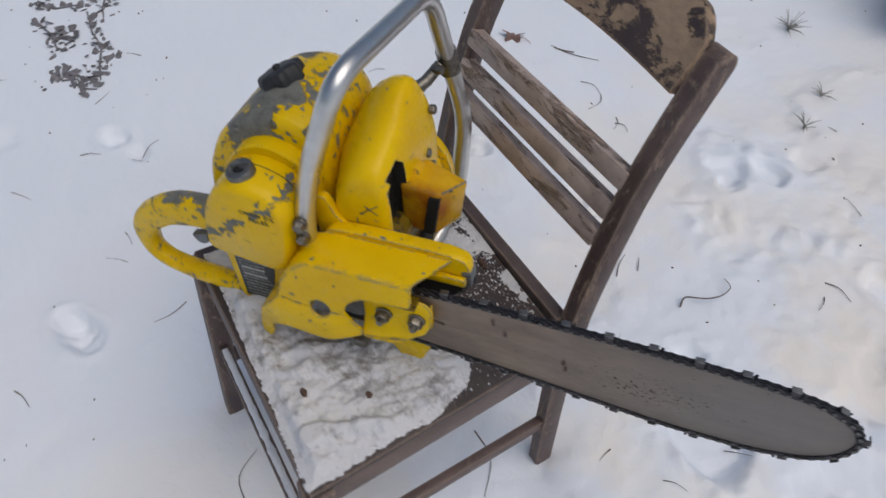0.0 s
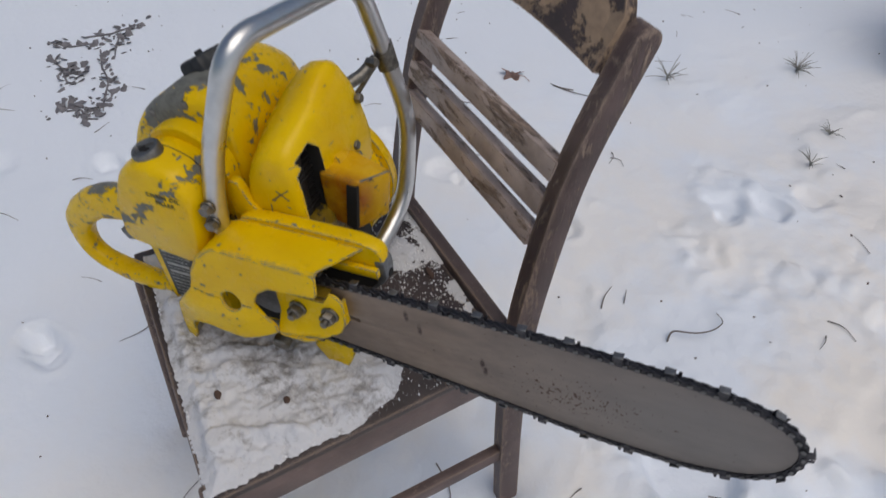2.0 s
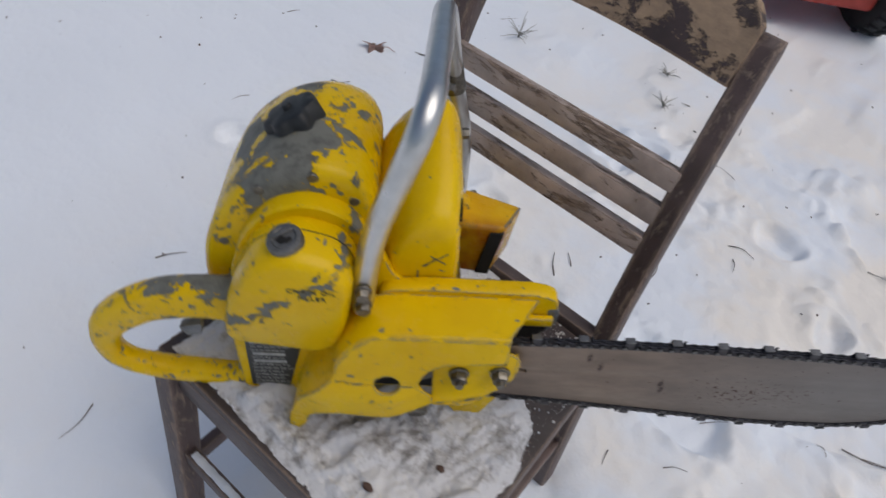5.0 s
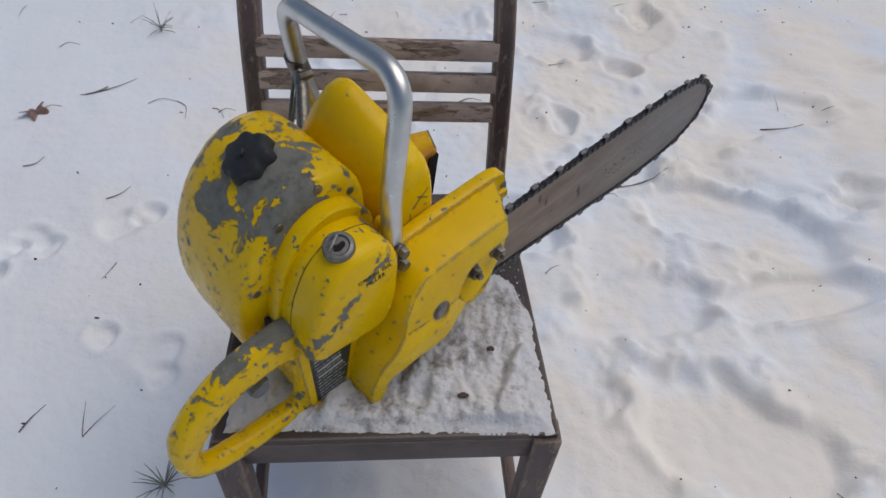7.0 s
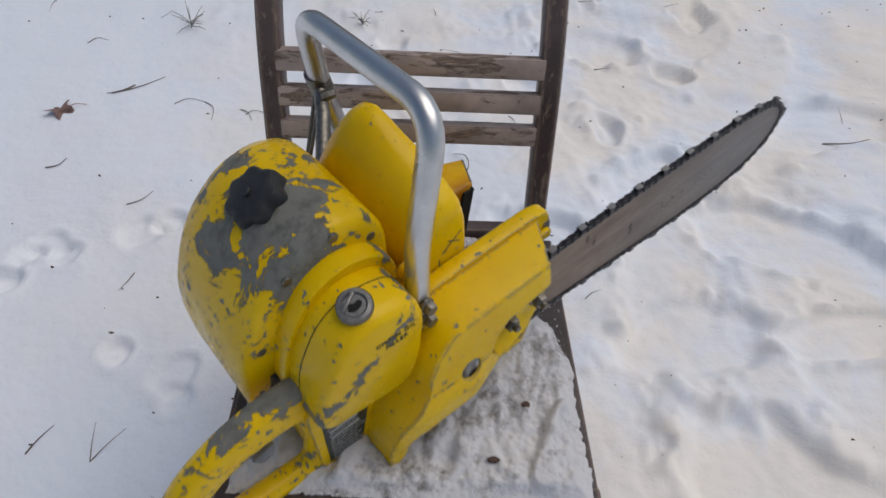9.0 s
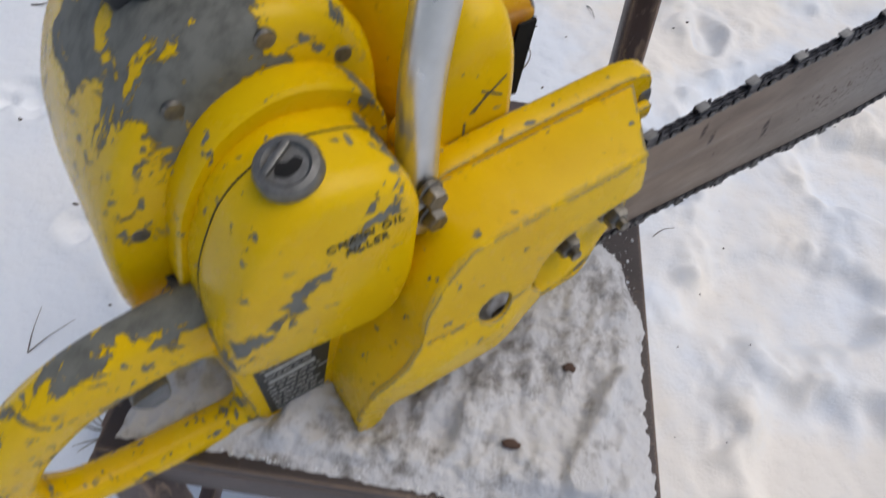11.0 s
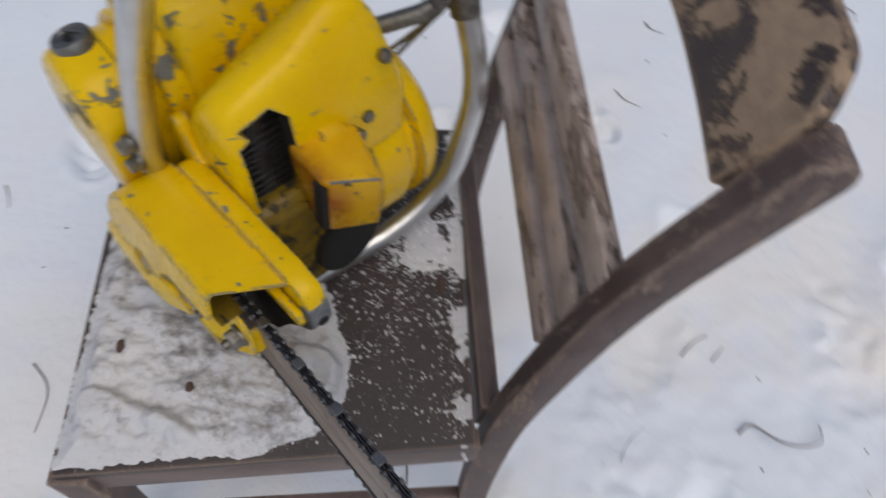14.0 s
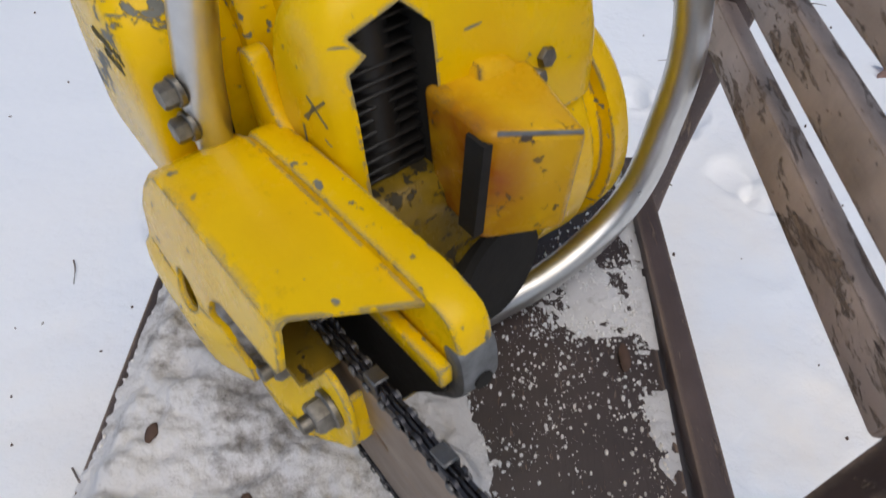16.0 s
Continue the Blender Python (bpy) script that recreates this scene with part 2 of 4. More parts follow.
M_SEAT = wood("stained_seat_wood", 0.70, (1, 6, 6), 17.0, stain=(0.036, 0.026, 0.024))
M_BARK = plain("twig_bark", (0.20, 0.17, 0.155), 0.9)
M_NEEDLE = plain("dry_needles", (0.29, 0.28, 0.25), 0.85)
M_LEAF = plain("dead_leaf", (0.46, 0.31, 0.27), 0.85, 60)
M_WEED = plain("withered_weeds", (0.215, 0.205, 0.215), 0.9, 50)
M_CRUMB = plain("bark_crumbs", (0.10, 0.06, 0.045), 0.9)
M_TYRE = plain("black_rubber", (0.02, 0.02, 0.022), 0.8, 40)
M_RED = metal("red_machine_paint", (0.42, 0.045, 0.03), 0.45, 20, 0.7, metallic=0.0)


# ---- mesh helpers ----
def thing(name, label, category, m=None, group="", kind=""):
    ob = new(name)
    ob.empty_display_size = 0.05
    ob.matrix_world = m or Matrix()
    return tagged(ob, label, category, group, kind)


def part(name, bm, material, parent=None, label="", smooth=40):
    bmesh.ops.recalc_face_normals(bm, faces=bm.faces)
    me = bpy.data.meshes.new(name)
    bm.to_mesh(me)
    bm.free()
    me.materials.append(material)
    if smooth:
        me.shade_smooth()
        me.set_sharp_from_angle(angle=radians(smooth))
    ob = new(name, me)
    if parent:
        ob.parent = parent
    if label:
        ob["label"] = label
    return ob


def box(size, at=(0, 0, 0), bevel=0.003, seg=2, bm=None, turn=None):
    bm2 = bmesh.new()
    bmesh.ops.create_cube(bm2, size=1)
    bmesh.ops.scale(bm2, vec=size, verts=bm2.verts)
    if bevel:
        bmesh.ops.bevel(bm2, geom=bm2.edges[:], offset=bevel, segments=seg, profile=0.5, affect="EDGES")
    m = Matrix.Translation(at) @ (turn or Matrix())
    bmesh.ops.transform(bm2, matrix=m, verts=bm2.verts)
    return join(bm, bm2)


def join(bm, other):
    if bm is None:
        return other
    me = bpy.data.meshes.new("tmp")
    other.to_mesh(me)
    other.free()
    bm.from_mesh(me)
    bpy.data.meshes.remove(me)
    return bm


def rings(bm, loops, caps=True, closed=False):
    rows = [[bm.verts.new(p) for p in loop] for loop in loops]
    n = len(rows[0])
    pairs = list(zip(rows, rows[1:])) + ([(rows[-1], rows[0])] if closed else [])
    for a, b in pairs:
        for k in range(n):
            bm.faces.new((a[k], a[(k + 1) % n], b[(k + 1) % n], b[k]))
    if caps and not closed:
        bm.faces.new(rows[0][::-1])
        bm.faces.new(rows[-1])
    return bm


def filleted(points, radius, n=7):
    """A line with its corners rounded."""
    pts = [Vector(p) for p in points]
    out = [pts[0]]
    for a, b, c in zip(pts, pts[1:], pts[2:]):
        d1, d2 = (a - b), (c - b)
        r = min(radius, d1.length * 0.48, d2.length * 0.48)
        p, q = b + d1.normalized() * r, b + d2.normalized() * r
        for k in range(n + 1):
            s = k / n
            out.append(p * (1 - s) ** 2 + b * 2 * s * (1 - s) + q * s * s)
    return out + [pts[-1]]


def tube(points, radius, sides=16, bm=None, flat=None):
    """A round bar along a line; radius may be one number or one for each point."""
    pts = [Vector(p) for p in points]
    rad = radius if isinstance(radius, (list, tuple)) else [radius] * len(pts)
    own = bmesh.new()
    side, loops = None, []
    for k, p in enumerate(pts):
        d = (pts[min(k + 1, len(pts) - 1)] - pts[max(k - 1, 0)]).normalized()
        if side is None:
            side = d.orthogonal().normalized()
        side = (side - d * side.dot(d)).normalized()
        up = d.cross(side)
        loops.append([p + (side * math.cos(a) + up * math.sin(a)) * rad[k] for a in (2 * math.pi * s / sides for s in range(sides))])
    rings(own, loops)
    return join(bm, own)


def cyl(a, b, radius, sides=20, bm=None, bevel=0.0):
    a, b = Vector(a), Vector(b)
    if not bevel:
        return tube([a, b], radius, sides, bm)
    d = (b - a).normalized() * bevel
    return tube([a, a + d, b - d, b], [radius - bevel, radius, radius, radius - bevel], sides, bm)


def hexa(a, b, radius, bm=None):
    return tube([a, Vector(a).lerp(Vector(b), 0.8), b], [radius, radius, radius * 0.86], 6, bm)


def shape(outline, n=6, radius=0.008):
    """Corners of a closed outline, rounded."""
    out = []
    m = len(outline)
    for k in range(m):
        a, b, c = (Vector(outline[(k + s) % m]) for s in (-1, 0, 1))
        d1, d2 = a - b, c - b
        r = min(radius, d1.length * 0.45, d2.length * 0.45)
        p, q = b + d1.normalized() * r, b + d2.normalized() * r
        for i in range(n + 1):
            s = i / n
            out.append(p * (1 - s) ** 2 + b * 2 * s * (1 - s) + q * s * s)
    return out


def resample(loop, n):
    pts = [Vector(p) for p in loop]
    seg = [(pts[(k + 1) % len(pts)] - pts[k]).length for k in range(len(pts))]
    total, out, k, gone = sum(seg), [], 0, 0.0
    for i in range(n):
        want = total * i / n
        while gone + seg[k] < want:
            gone += seg[k]
            k += 1
        out.append(pts[k].lerp(pts[(k + 1) % len(pts)], (want - gone) / max(seg[k], 1e-9)))
    return out


def body(outline, spans, n=72, mid=None, radius=0.02):
    """A solid in the saw's frame: the (u, w) outline carried to the left; spans are (l, scale, shift_u, shift_w)."""
    loop = resample(shape(outline, 6, radius), n)
    c = Vector(mid) if mid else sum(loop, Vector((0, 0))) / n
    bm = bmesh.new()
    rings(bm, [[(c.x + du + (p.x - c.x) * s, l, c.y + dw + (p.y - c.y) * s) for p in loop] for l, s, du, dw in spans])
    return bm


def swell(line, d):
    """A closed outline moved outwards by d."""
    p = [Vector((q[0], q[1])) for q in line]
    n = len(p)
    area = sum(p[k].x * p[(k + 1) % n].y - p[(k + 1) % n].x * p[k].y for k in range(n))
    out = []
    for k in range(n):
        t = (p[(k + 1) % n] - p[k - 1])
        t = t.normalized() if t.length > 1e-9 else Vector((1, 0))
        nv = Vector((t.y, -t.x)) if area > 0 else Vector((-t.y, t.x))
        out.append(p[k] + nv * d)
    return out


def sheet(outlines, l, thick, bevel=0.001):
    """A flat plate with holes in the saw's frame: (u, w) outlines, the first the rim, at l."""
    cu = bpy.data.curves.new("tmp", "CURVE")
    cu.dimensions, cu.fill_mode, cu.extrude, cu.bevel_depth, cu.bevel_resolution = "2D", "BOTH", thick / 2 - bevel, bevel, 1
    for k, line in enumerate(outlines):
        line = swell(line, bevel if k else -bevel)
        sp = cu.splines.new("POLY")
        sp.points.add(len(line) - 1)
        for q, p in zip(sp.points, line):
            q.co = (p[0], p[1], 0, 1)
        sp.use_cyclic_u = True
    ob = bpy.data.objects.new("tmp", cu)
    scene.collection.objects.link(ob)
    me = bpy.data.meshes.new_from_object(ob.evaluated_get(bpy.context.evaluated_depsgraph_get()))
    bm = bmesh.new()
    bm.from_mesh(me)
    bpy.data.objects.remove(ob)
    bpy.data.curves.remove(cu)
    bpy.data.meshes.remove(me)
    bmesh.ops.transform(bm, matrix=Matrix(((1, 0, 0, 0), (0, 0, -1, l), (0, 1, 0, 0), (0, 0, 0, 1))), verts=bm.verts)
    bmesh.ops.remove_doubles(bm, verts=bm.verts, dist=1e-6)
    return bm


def ring2(c, r, n=24, squash=1.0):
    return [(c[0] + r * math.cos(2 * math.pi * k / n), c[1] + squash * r * math.sin(2 * math.pi * k / n)) for k in range(n)]


def cut(bm, cutter):
    """bm less cutter."""
    obs = []
    for b in (bm, cutter):
        bmesh.ops.recalc_face_normals(b, faces=b.faces)
        me = bpy.data.meshes.new("tmp")
        b.to_mesh(me)
        b.free()
        obs.append(new("tmp", me))
    mod = obs[0].modifiers.new("cut", "BOOLEAN")
    mod.operation, mod.object, mod.solver = "DIFFERENCE", obs[1], "EXACT"
    me = bpy.data.meshes.new_from_object(obs[0].evaluated_get(bpy.context.evaluated_depsgraph_get()))
    out = bmesh.new()
    out.from_mesh(me)
    for o in obs:
        d = o.data
        bpy.data.objects.remove(o)
        bpy.data.meshes.remove(d)
    bpy.data.meshes.remove(me)
    return out


# ---- the snowy ground: one sheet, fine near the chair ----
PITS = [(-0.526, -0.484, 0.042, 0.022), (-0.562, -0.490, 0.034, 0.03), (-0.492, -0.464, 0.038, 0.018), (-1.13, -0.26, 0.042, 0.024), (-1.03, -0.22, 0.030, 0.015), (-1.25, -0.54, 0.05, 0.010),
        (-0.95, 0.42, 0.045, 0.03), (-0.63, 0.25, 0.03, 0.018), (-0.62, 0.62, 0.035, 0.02), (1.33, 0.79, 0.06, 0.026), (1.28, 0.74, 0.055, 0.026), (1.23, 0.69, 0.055, 0.022), (-0.88, 0.54, 0.045, 0.014), (-0.92, 0.50, 0.035, 0.014), (-0.83, 0.50, 0.035, 0.012), (-0.68, 0.58, 0.052, 0.014), (-0.50, 0.21, 0.050, 0.013), (-0.48, 0.16, 0.035, 0.012), (-0.21, 1.20, 0.05, 0.017), (-0.17, 1.16, 0.035, 0.014), (-0.14, 1.43, 0.05, 0.016), (0.28, 1.25, 0.06, 0.03),
        (0.50, 1.05, 0.05, 0.03), (0.75, 1.35, 0.06, 0.035), (-0.15, 1.30, 0.05, 0.022), (-0.35, 0.75, 0.05, 0.02), (1.5, 0.15, 0.07, 0.04), (0.9, 1.7, 0.07, 0.04)]
# broad smooth hollows pressed into the snow: place, radii, turn, depth
HOLLOWS = [(0.93, 0.66, 0.26, 0.11, -20, 0.020), (0.73, 0.02, 0.22, 0.14, -35, 0.022), (0.62, 0.36, 0.17, 0.10, 10, 0.014), (1.02, 0.40, 0.20, 0.07, 10, 0.016), (0.62, 0.86, 0.16, 0.09, 30, 0.016), (0.45, -0.32, 0.16, 0.11, 20, 0.016),
           (1.05, -0.20, 0.20, 0.12, 30, 0.020), (0.30, 0.62, 0.14, 0.08, -30, 0.013), (1.2, 1.15, 0.20, 0.11, 10, 0.016), (0.5, 1.5, 0.18, 0.10, -25, 0.013)]
FEET = [(-0.198, -0.235), (0.212, -0.215), (0.203, 0.262), (-0.238, 0.262)]


def ease(v):
    v = min(1.0, max(0.0, v))
    return v * v * (3 - 2 * v)


def height(x, y):
    near = math.exp(-((x * x + y * y) / 40.0))
    tramp = 1 / (1 + math.exp(max(-30.0, min(30.0, -6 * (x + 0.12 + 0.45 * (y - 0.55))))))
    z = 0.016 * noise.noise((x * 1.3, y * 1.3, 0.3)) + 0.007 * noise.noise((x * 3.3, y * 3.3, 1.7))
    if near < 0.02:
        return z * near
    warp = noise.noise((x * 7, y * 7, 0.5))
    bend = noise.noise((x * 7, y * 7, 5.5))
    fine = noise.noise((x * 19, y * 19, 3.3))
    rim = 0.0
    if tramp > 0.02:
        n1 = noise.noise((x * 3.4, y * 3.4, 6.3)) + 0.22 * warp + 0.10 * fine
        z += tramp * 0.016 * ease((n1 + 0.16) / 0.34)
        rim = math.exp(-((n1 - 0.06) / 0.13) ** 2) * ease(0.5 + 1.6 * noise.noise((x * 5, y * 5, 2.2)))
        # trodden hollows with a flat floor and a broken rim
        for px, py, ra, rb, turn, d in HOLLOWS:
            if abs(x - px) < 0.45 and abs(y - py) < 0.45:
                ca, sa = math.cos(radians(turn)), math.sin(radians(turn))
                q = math.hypot(((x - px) * ca + (y - py) * sa) / ra, ((y - py) * ca - (x - px) * sa) / rb) + 0.30 * warp + 0.14 * fine
                sink = ease((1.18 - q) / 0.36)
                z = z * (1 - 0.8 * sink) - 1.35 * d * sink
                rim = max(rim * (1 - sink), math.exp(-((q - 1.22) / 0.20) ** 2))
        # clods thrown up along the rims
        big = noise.voronoi((x * 12 + warp, y * 12 + bend, 0.0))[0][0]
        small = noise.voronoi((x * 27 + warp, y * 27 + bend, 3.0))[0][0]
        z += tramp * rim * (0.021 * ease((0.62 - big) / 0.55) + 0.009 * ease((0.58 - small) / 0.5) + 0.004 * fine)
    z += 0.0026 * (0.5 + tramp) * noise.noise((x * 34, y * 34, 7.7)) + 0.004 * noise.noise((x * 11, y * 11, 4.1))
    z *= near
    for px, py, r, d in PITS:
        if abs(x - px) < 2 * r and abs(y - py) < 2 * r:
            q = math.hypot(x - px, y - py) / r + 0.45 * noise.noise((x * 16, y * 16, 9.0)) + 0.2 * fine
            z -= d * ease((1.15 - q) / 0.5) - 0.20 * d * math.exp(-((q - 1.3) / 0.22) ** 2)
    for px, py in FEET:
        q = ((x - px) ** 2 + (y - py) ** 2) / 0.0016
        if q < 12:
            z -= 0.022 * math.exp(-q * 0.4)
    return z


def build_ground():
    n = 500
    s = np.linspace(-1, 1, n)
    axis = 1.9 * s + 60 * np.sign(s) * np.abs(s) ** 9 + 900 * np.sign(s) * np.abs(s) ** 41
    verts = [(x, y + 0.5, height(x, y + 0.5)) for y in axis for x in axis]
    faces = [(r * n + c, r * n + c + 1, (r + 1) * n + c + 1, (r + 1) * n + c) for r in range(n - 1) for c in range(n - 1)]
    me = bpy.data.meshes.new("ground")
    me.from_pydata(verts, [], faces)
    me.materials.append(M_SNOW)
    me.shade_smooth()
    return tagged(new("ground", me), "trampled white snow with footprints and soft lumps", "snow", kind="structure")


build_ground()


# ---- the wooden chair ----
def board(corners, z0, z1, bevel=0.004, bm=None):
    """A flat board with a four-cornered plan."""
    own = bmesh.new()
    rings(own, [[(*c, z0) for c in corners], [(*c, z1) for c in corners]])
    bmesh.ops.bevel(own, geom=own.edges[:], offset=bevel, segments=2, profile=0.5, affect="EDGES")
    return join(bm, own)


def stick(a, b, wide, deep, up=(0, 0, 1), bevel=0.003, bm=None, end=1.0):
    """A squared bar from a to b."""
    a, b = Vector(a), Vector(b)
    d = (b - a).normalized()
    s = d.cross(Vector(up)).normalized()
    t = s.cross(d)
    own = bmesh.new()
    rings(own, [[p + s * (sx * wide / 2 * k) + t * (sy * deep / 2 * k) for sx, sy in ((-1, -1), (1, -1), (1, 1), (-1, 1))] for p, k in ((a, 1.0), (b, end))])
    bmesh.ops.bevel(own, geom=own.edges[:], offset=bevel, segments=2, profile=0.5, affect="EDGES")
    return join(bm, own)


def post(line, wide, deep):
    """A curved back post: (x, y, z) points, rounded over at the top."""
    bm = bmesh.new()
    pts = filleted(line, 0.09, 5)
    loops = []
    for k, p in enumerate(pts):
        d = (pts[min(k + 1, len(pts) - 1)] - pts[max(k - 1, 0)]).normalized()
        x = Vector((1, 0, 0))
        y = d.cross(x).normalized()
        x = y.cross(d)
        loops.append([p + x * (sx * wide / 2) + y * (sy * deep / 2) for sx, sy in ((-0.8, -1), (0.8, -1), (1, -0.8), (1, 0.8), (0.8, 1), (-0.8, 1), (-1, 0.8), (-1, -0.8))])
    # rounded head
    top, d = pts[-1], (pts[-1] - pts[-2]).normalized()
    y = d.cross(Vector((1, 0, 0))).normalized()
    for a in (25, 50, 72, 86):
        ca, sa = math.cos(radians(a)), math.sin(radians(a))
        loops.append([top + d * (deep * 0.42 * sa) + Vector((1, 0, 0)) * (sx * wide / 2) + y * (sy * deep / 2 * ca) for sx, sy in ((-0.8, -1), (0.8, -1), (1, -0.8), (1, 0.8), (0.8, 1), (-0.8, 1), (-1, 0.8), (-1, -0.8))])
    return rings(bm, loops)


SEAT_Z = 0.445


def build_chair():
    chair = thing("chair", "old dark-stained wooden chair with flaking paint, standing in snow", "chair")
    part("seat", board([(-0.226, -0.200), (0.230, -0.187), (0.203, 0.234), (-0.228, 0.226)], SEAT_Z - 0.016, SEAT_Z, 0.003), M_SEAT, chair, "dark brown wooden seat panel, wet")
    part("front_apron", stick((-0.21, -0.19, 0.405), (0.20, -0.178, 0.405), 0.022, 0.055), M_WOODX, chair)
    part("side_apron", stick((0.217, -0.172, 0.406), (0.191, 0.24, 0.406), 0.022, 0.056), M_WOODY, chair)
    part("side_apron", stick((-0.222, -0.18, 0.408), (-0.224, 0.235, 0.408), 0.022, 0.056), M_WOODY, chair)
    part("rear_apron", stick((-0.215, 0.238, 0.425), (0.165, 0.250, 0.425), 0.022, 0.062), M_WOODX, chair)
    for a, b in (((-0.212, -0.19, 0.432), (-0.2, -0.235, -0.03)), ((0.215, -0.175, 0.432), (0.212, -0.215, -0.03))):
        part("front_leg", stick(a, b, 0.040, 0.040, (0, 1, 0), 0.004, end=0.85), M_WOODZ, chair)
    posts = [[(0.204, 0.270, -0.03), (0.190, 0.258, 0.25), (0.175, 0.264, 0.45), (0.168, 0.288, 0.60), (0.162, 0.316, 0.73), (0.153, 0.382, 0.866)],
             [(-0.238, 0.270, -0.03), (-0.232, 0.258, 0.25), (-0.224, 0.264, 0.45), (-0.215, 0.280, 0.60), (-0.213, 0.304, 0.73), (-0.211, 0.366, 0.866)]]
    for line in posts:
        part("back_post", post(line, 0.030, 0.037), M_WOODZ, chair, "curved back post with rubbed edges")
    for y, z in ((0.303, 0.7125), (0.291, 0.664), (0.280, 0.6165)):
        part("back_slat", stick((-0.206, y - 0.010, z), (0.154, y, z), 0.0205, 0.0285, (0, 0.25, 1), 0.003), M_SLAT, chair, "weathered grey-brown slat with flaking stain")
    # curved crest board between the posts
    bm = bmesh.new()
    loops = []
    for k in range(41):
        s = k / 40
        x = -0.204 + s * (0.346)
        sag = 0.016 * math.sin(math.pi * s)
        lo, hi = Vector((x, 0.330 + 0.014 * s + sag, 0.826)), Vector((x, 0.366 + 0.018 * s + sag, 0.914))
        up = (hi - lo).normalized()
        out = up.cross(Vector((1, 0, 0))).normalized()
        over = 0.026 * max(0.0, 1 - min(s, 1 - s) / 0.10) ** 2
        hi = hi - up * over
        loops.append([lo - out * 0.011, lo + out * 0.011, hi + out * 0.009 - up * 0.006, hi + out * 0.004, hi - out * 0.004, hi - out * 0.009 - up * 0.006])
    part("crest_rail", rings(bm, loops), M_CREST, chair, "broad crest board with peeling dark paint")
    part("front_stretcher", stick((-0.2, -0.212, 0.20), (0.212, -0.2, 0.20), 0.02, 0.034), M_WOODX, chair)
    part("side_stretcher", stick((0.212, -0.195, 0.15), (0.194, 0.25, 0.15), 0.018, 0.032), M_WOODY, chair)
    part("side_stretcher", stick((-0.206, -0.21, 0.15), (-0.235, 0.25, 0.15), 0.018, 0.032), M_WOODY, chair)
    return chair


build_chair()


# ---- snow lying on the seat ----
def seat_cover(x, y):
    """Depth of the snow on the seat; below nought it is bare."""
    right = (0.227 - 0.065 * (y + 0.19)) - x
    edge = min(right, x + 0.215, y + 0.190)
    ragged = 0.35 * noise.noise((x * 26, y * 26, 1.0)) + 0.35 * noise.noise((x * 75, y * 75, 5.0)) + 0.3 * noise.noise((x * 190, y * 190, 6.0))
    d = min(0.010, (edge - 0.004) * 0.42)
    # bare wood along the side rail towards the back, and behind the saw
    if y > 0.02:
        d -= max(0.0, (y - 0.02) * 0.16 - (right - 0.02) * 0.16)
    d -= max(0.0, (y - min(0.064 + 0.4 * (x - 0.1), 0.075 - 0.4 * (x - 0.17))) * 0.28)
    heap = 0.0052 * math.exp(-((x + 0.045) ** 2 + (y - 0.185) ** 2) / 0.0022) - 0.0030
    strip = 0.006 * math.exp(-((y - 0.222) ** 2) / 0.0002) * (0.55 + 0.8 * noise.noise((x * 12, 0.0, 2.0))) - 0.0026
    d = max(d, heap, strip)
    swell = 0.012 * noise.noise((x * 10 + y * 5, y * 8, 3.0)) + 0.030 * max(0.0, noise.noise((x * 30 - y * 12, y * 15, 8.0))) + 0.006 * noise.noise((x * 60, y * 42, 1.0)) + 0.003 * noise.noise((x * 130, y * 130, 4.0))
    # pressed down under the rear handle
    ax, ay = x + 0.165, y + 0.185
    along_it, off = ax * 0.749 + ay * 0.663, -ax * 0.663 + ay * 0.749
    press = math.exp(-(off / 0.03) ** 2) * (1 if abs(along_it) < 0.07 else 0)
    if d > 0.004 and press < 0.5:
        d += swell * min(1.0, (d - 0.004) / 0.004)
    return d + ragged * (0.0030 if d > 0.004 else 0.0042)


def build_seat_snow():
    st = 0.0022
    nx, ny = 204, 196
    bm = bmesh.new()
    grid = {}
    for j in range(ny):
        for i in range(nx):
            x, y = -0.222 + i * st, -0.198 + j * st
            grid[i, j] = (x, y, seat_cover(x, y))
    vs = {}

    def vert(i, j):
        if (i, j) not in vs:
            x, y, d = grid[i, j]
            vs[i, j] = bm.verts.new((x, y, SEAT_Z + max(-0.003, min(d, 0.024))))
        return vs[i, j]

    for j in range(ny - 1):
        for i in range(nx - 1):
            if max(grid[i + a, j + b][2] for a in (0, 1) for b in (0, 1)) > 0:
                bm.faces.new([vert(i, j), vert(i + 1, j), vert(i + 1, j + 1), vert(i, j + 1)])
    ob = part("seat_snow", bm, M_SEATSNOW, smooth=180)
    return tagged(ob, "thin dirty crust of snow on the chair seat", "snow", kind="stuff")


build_seat_snow()


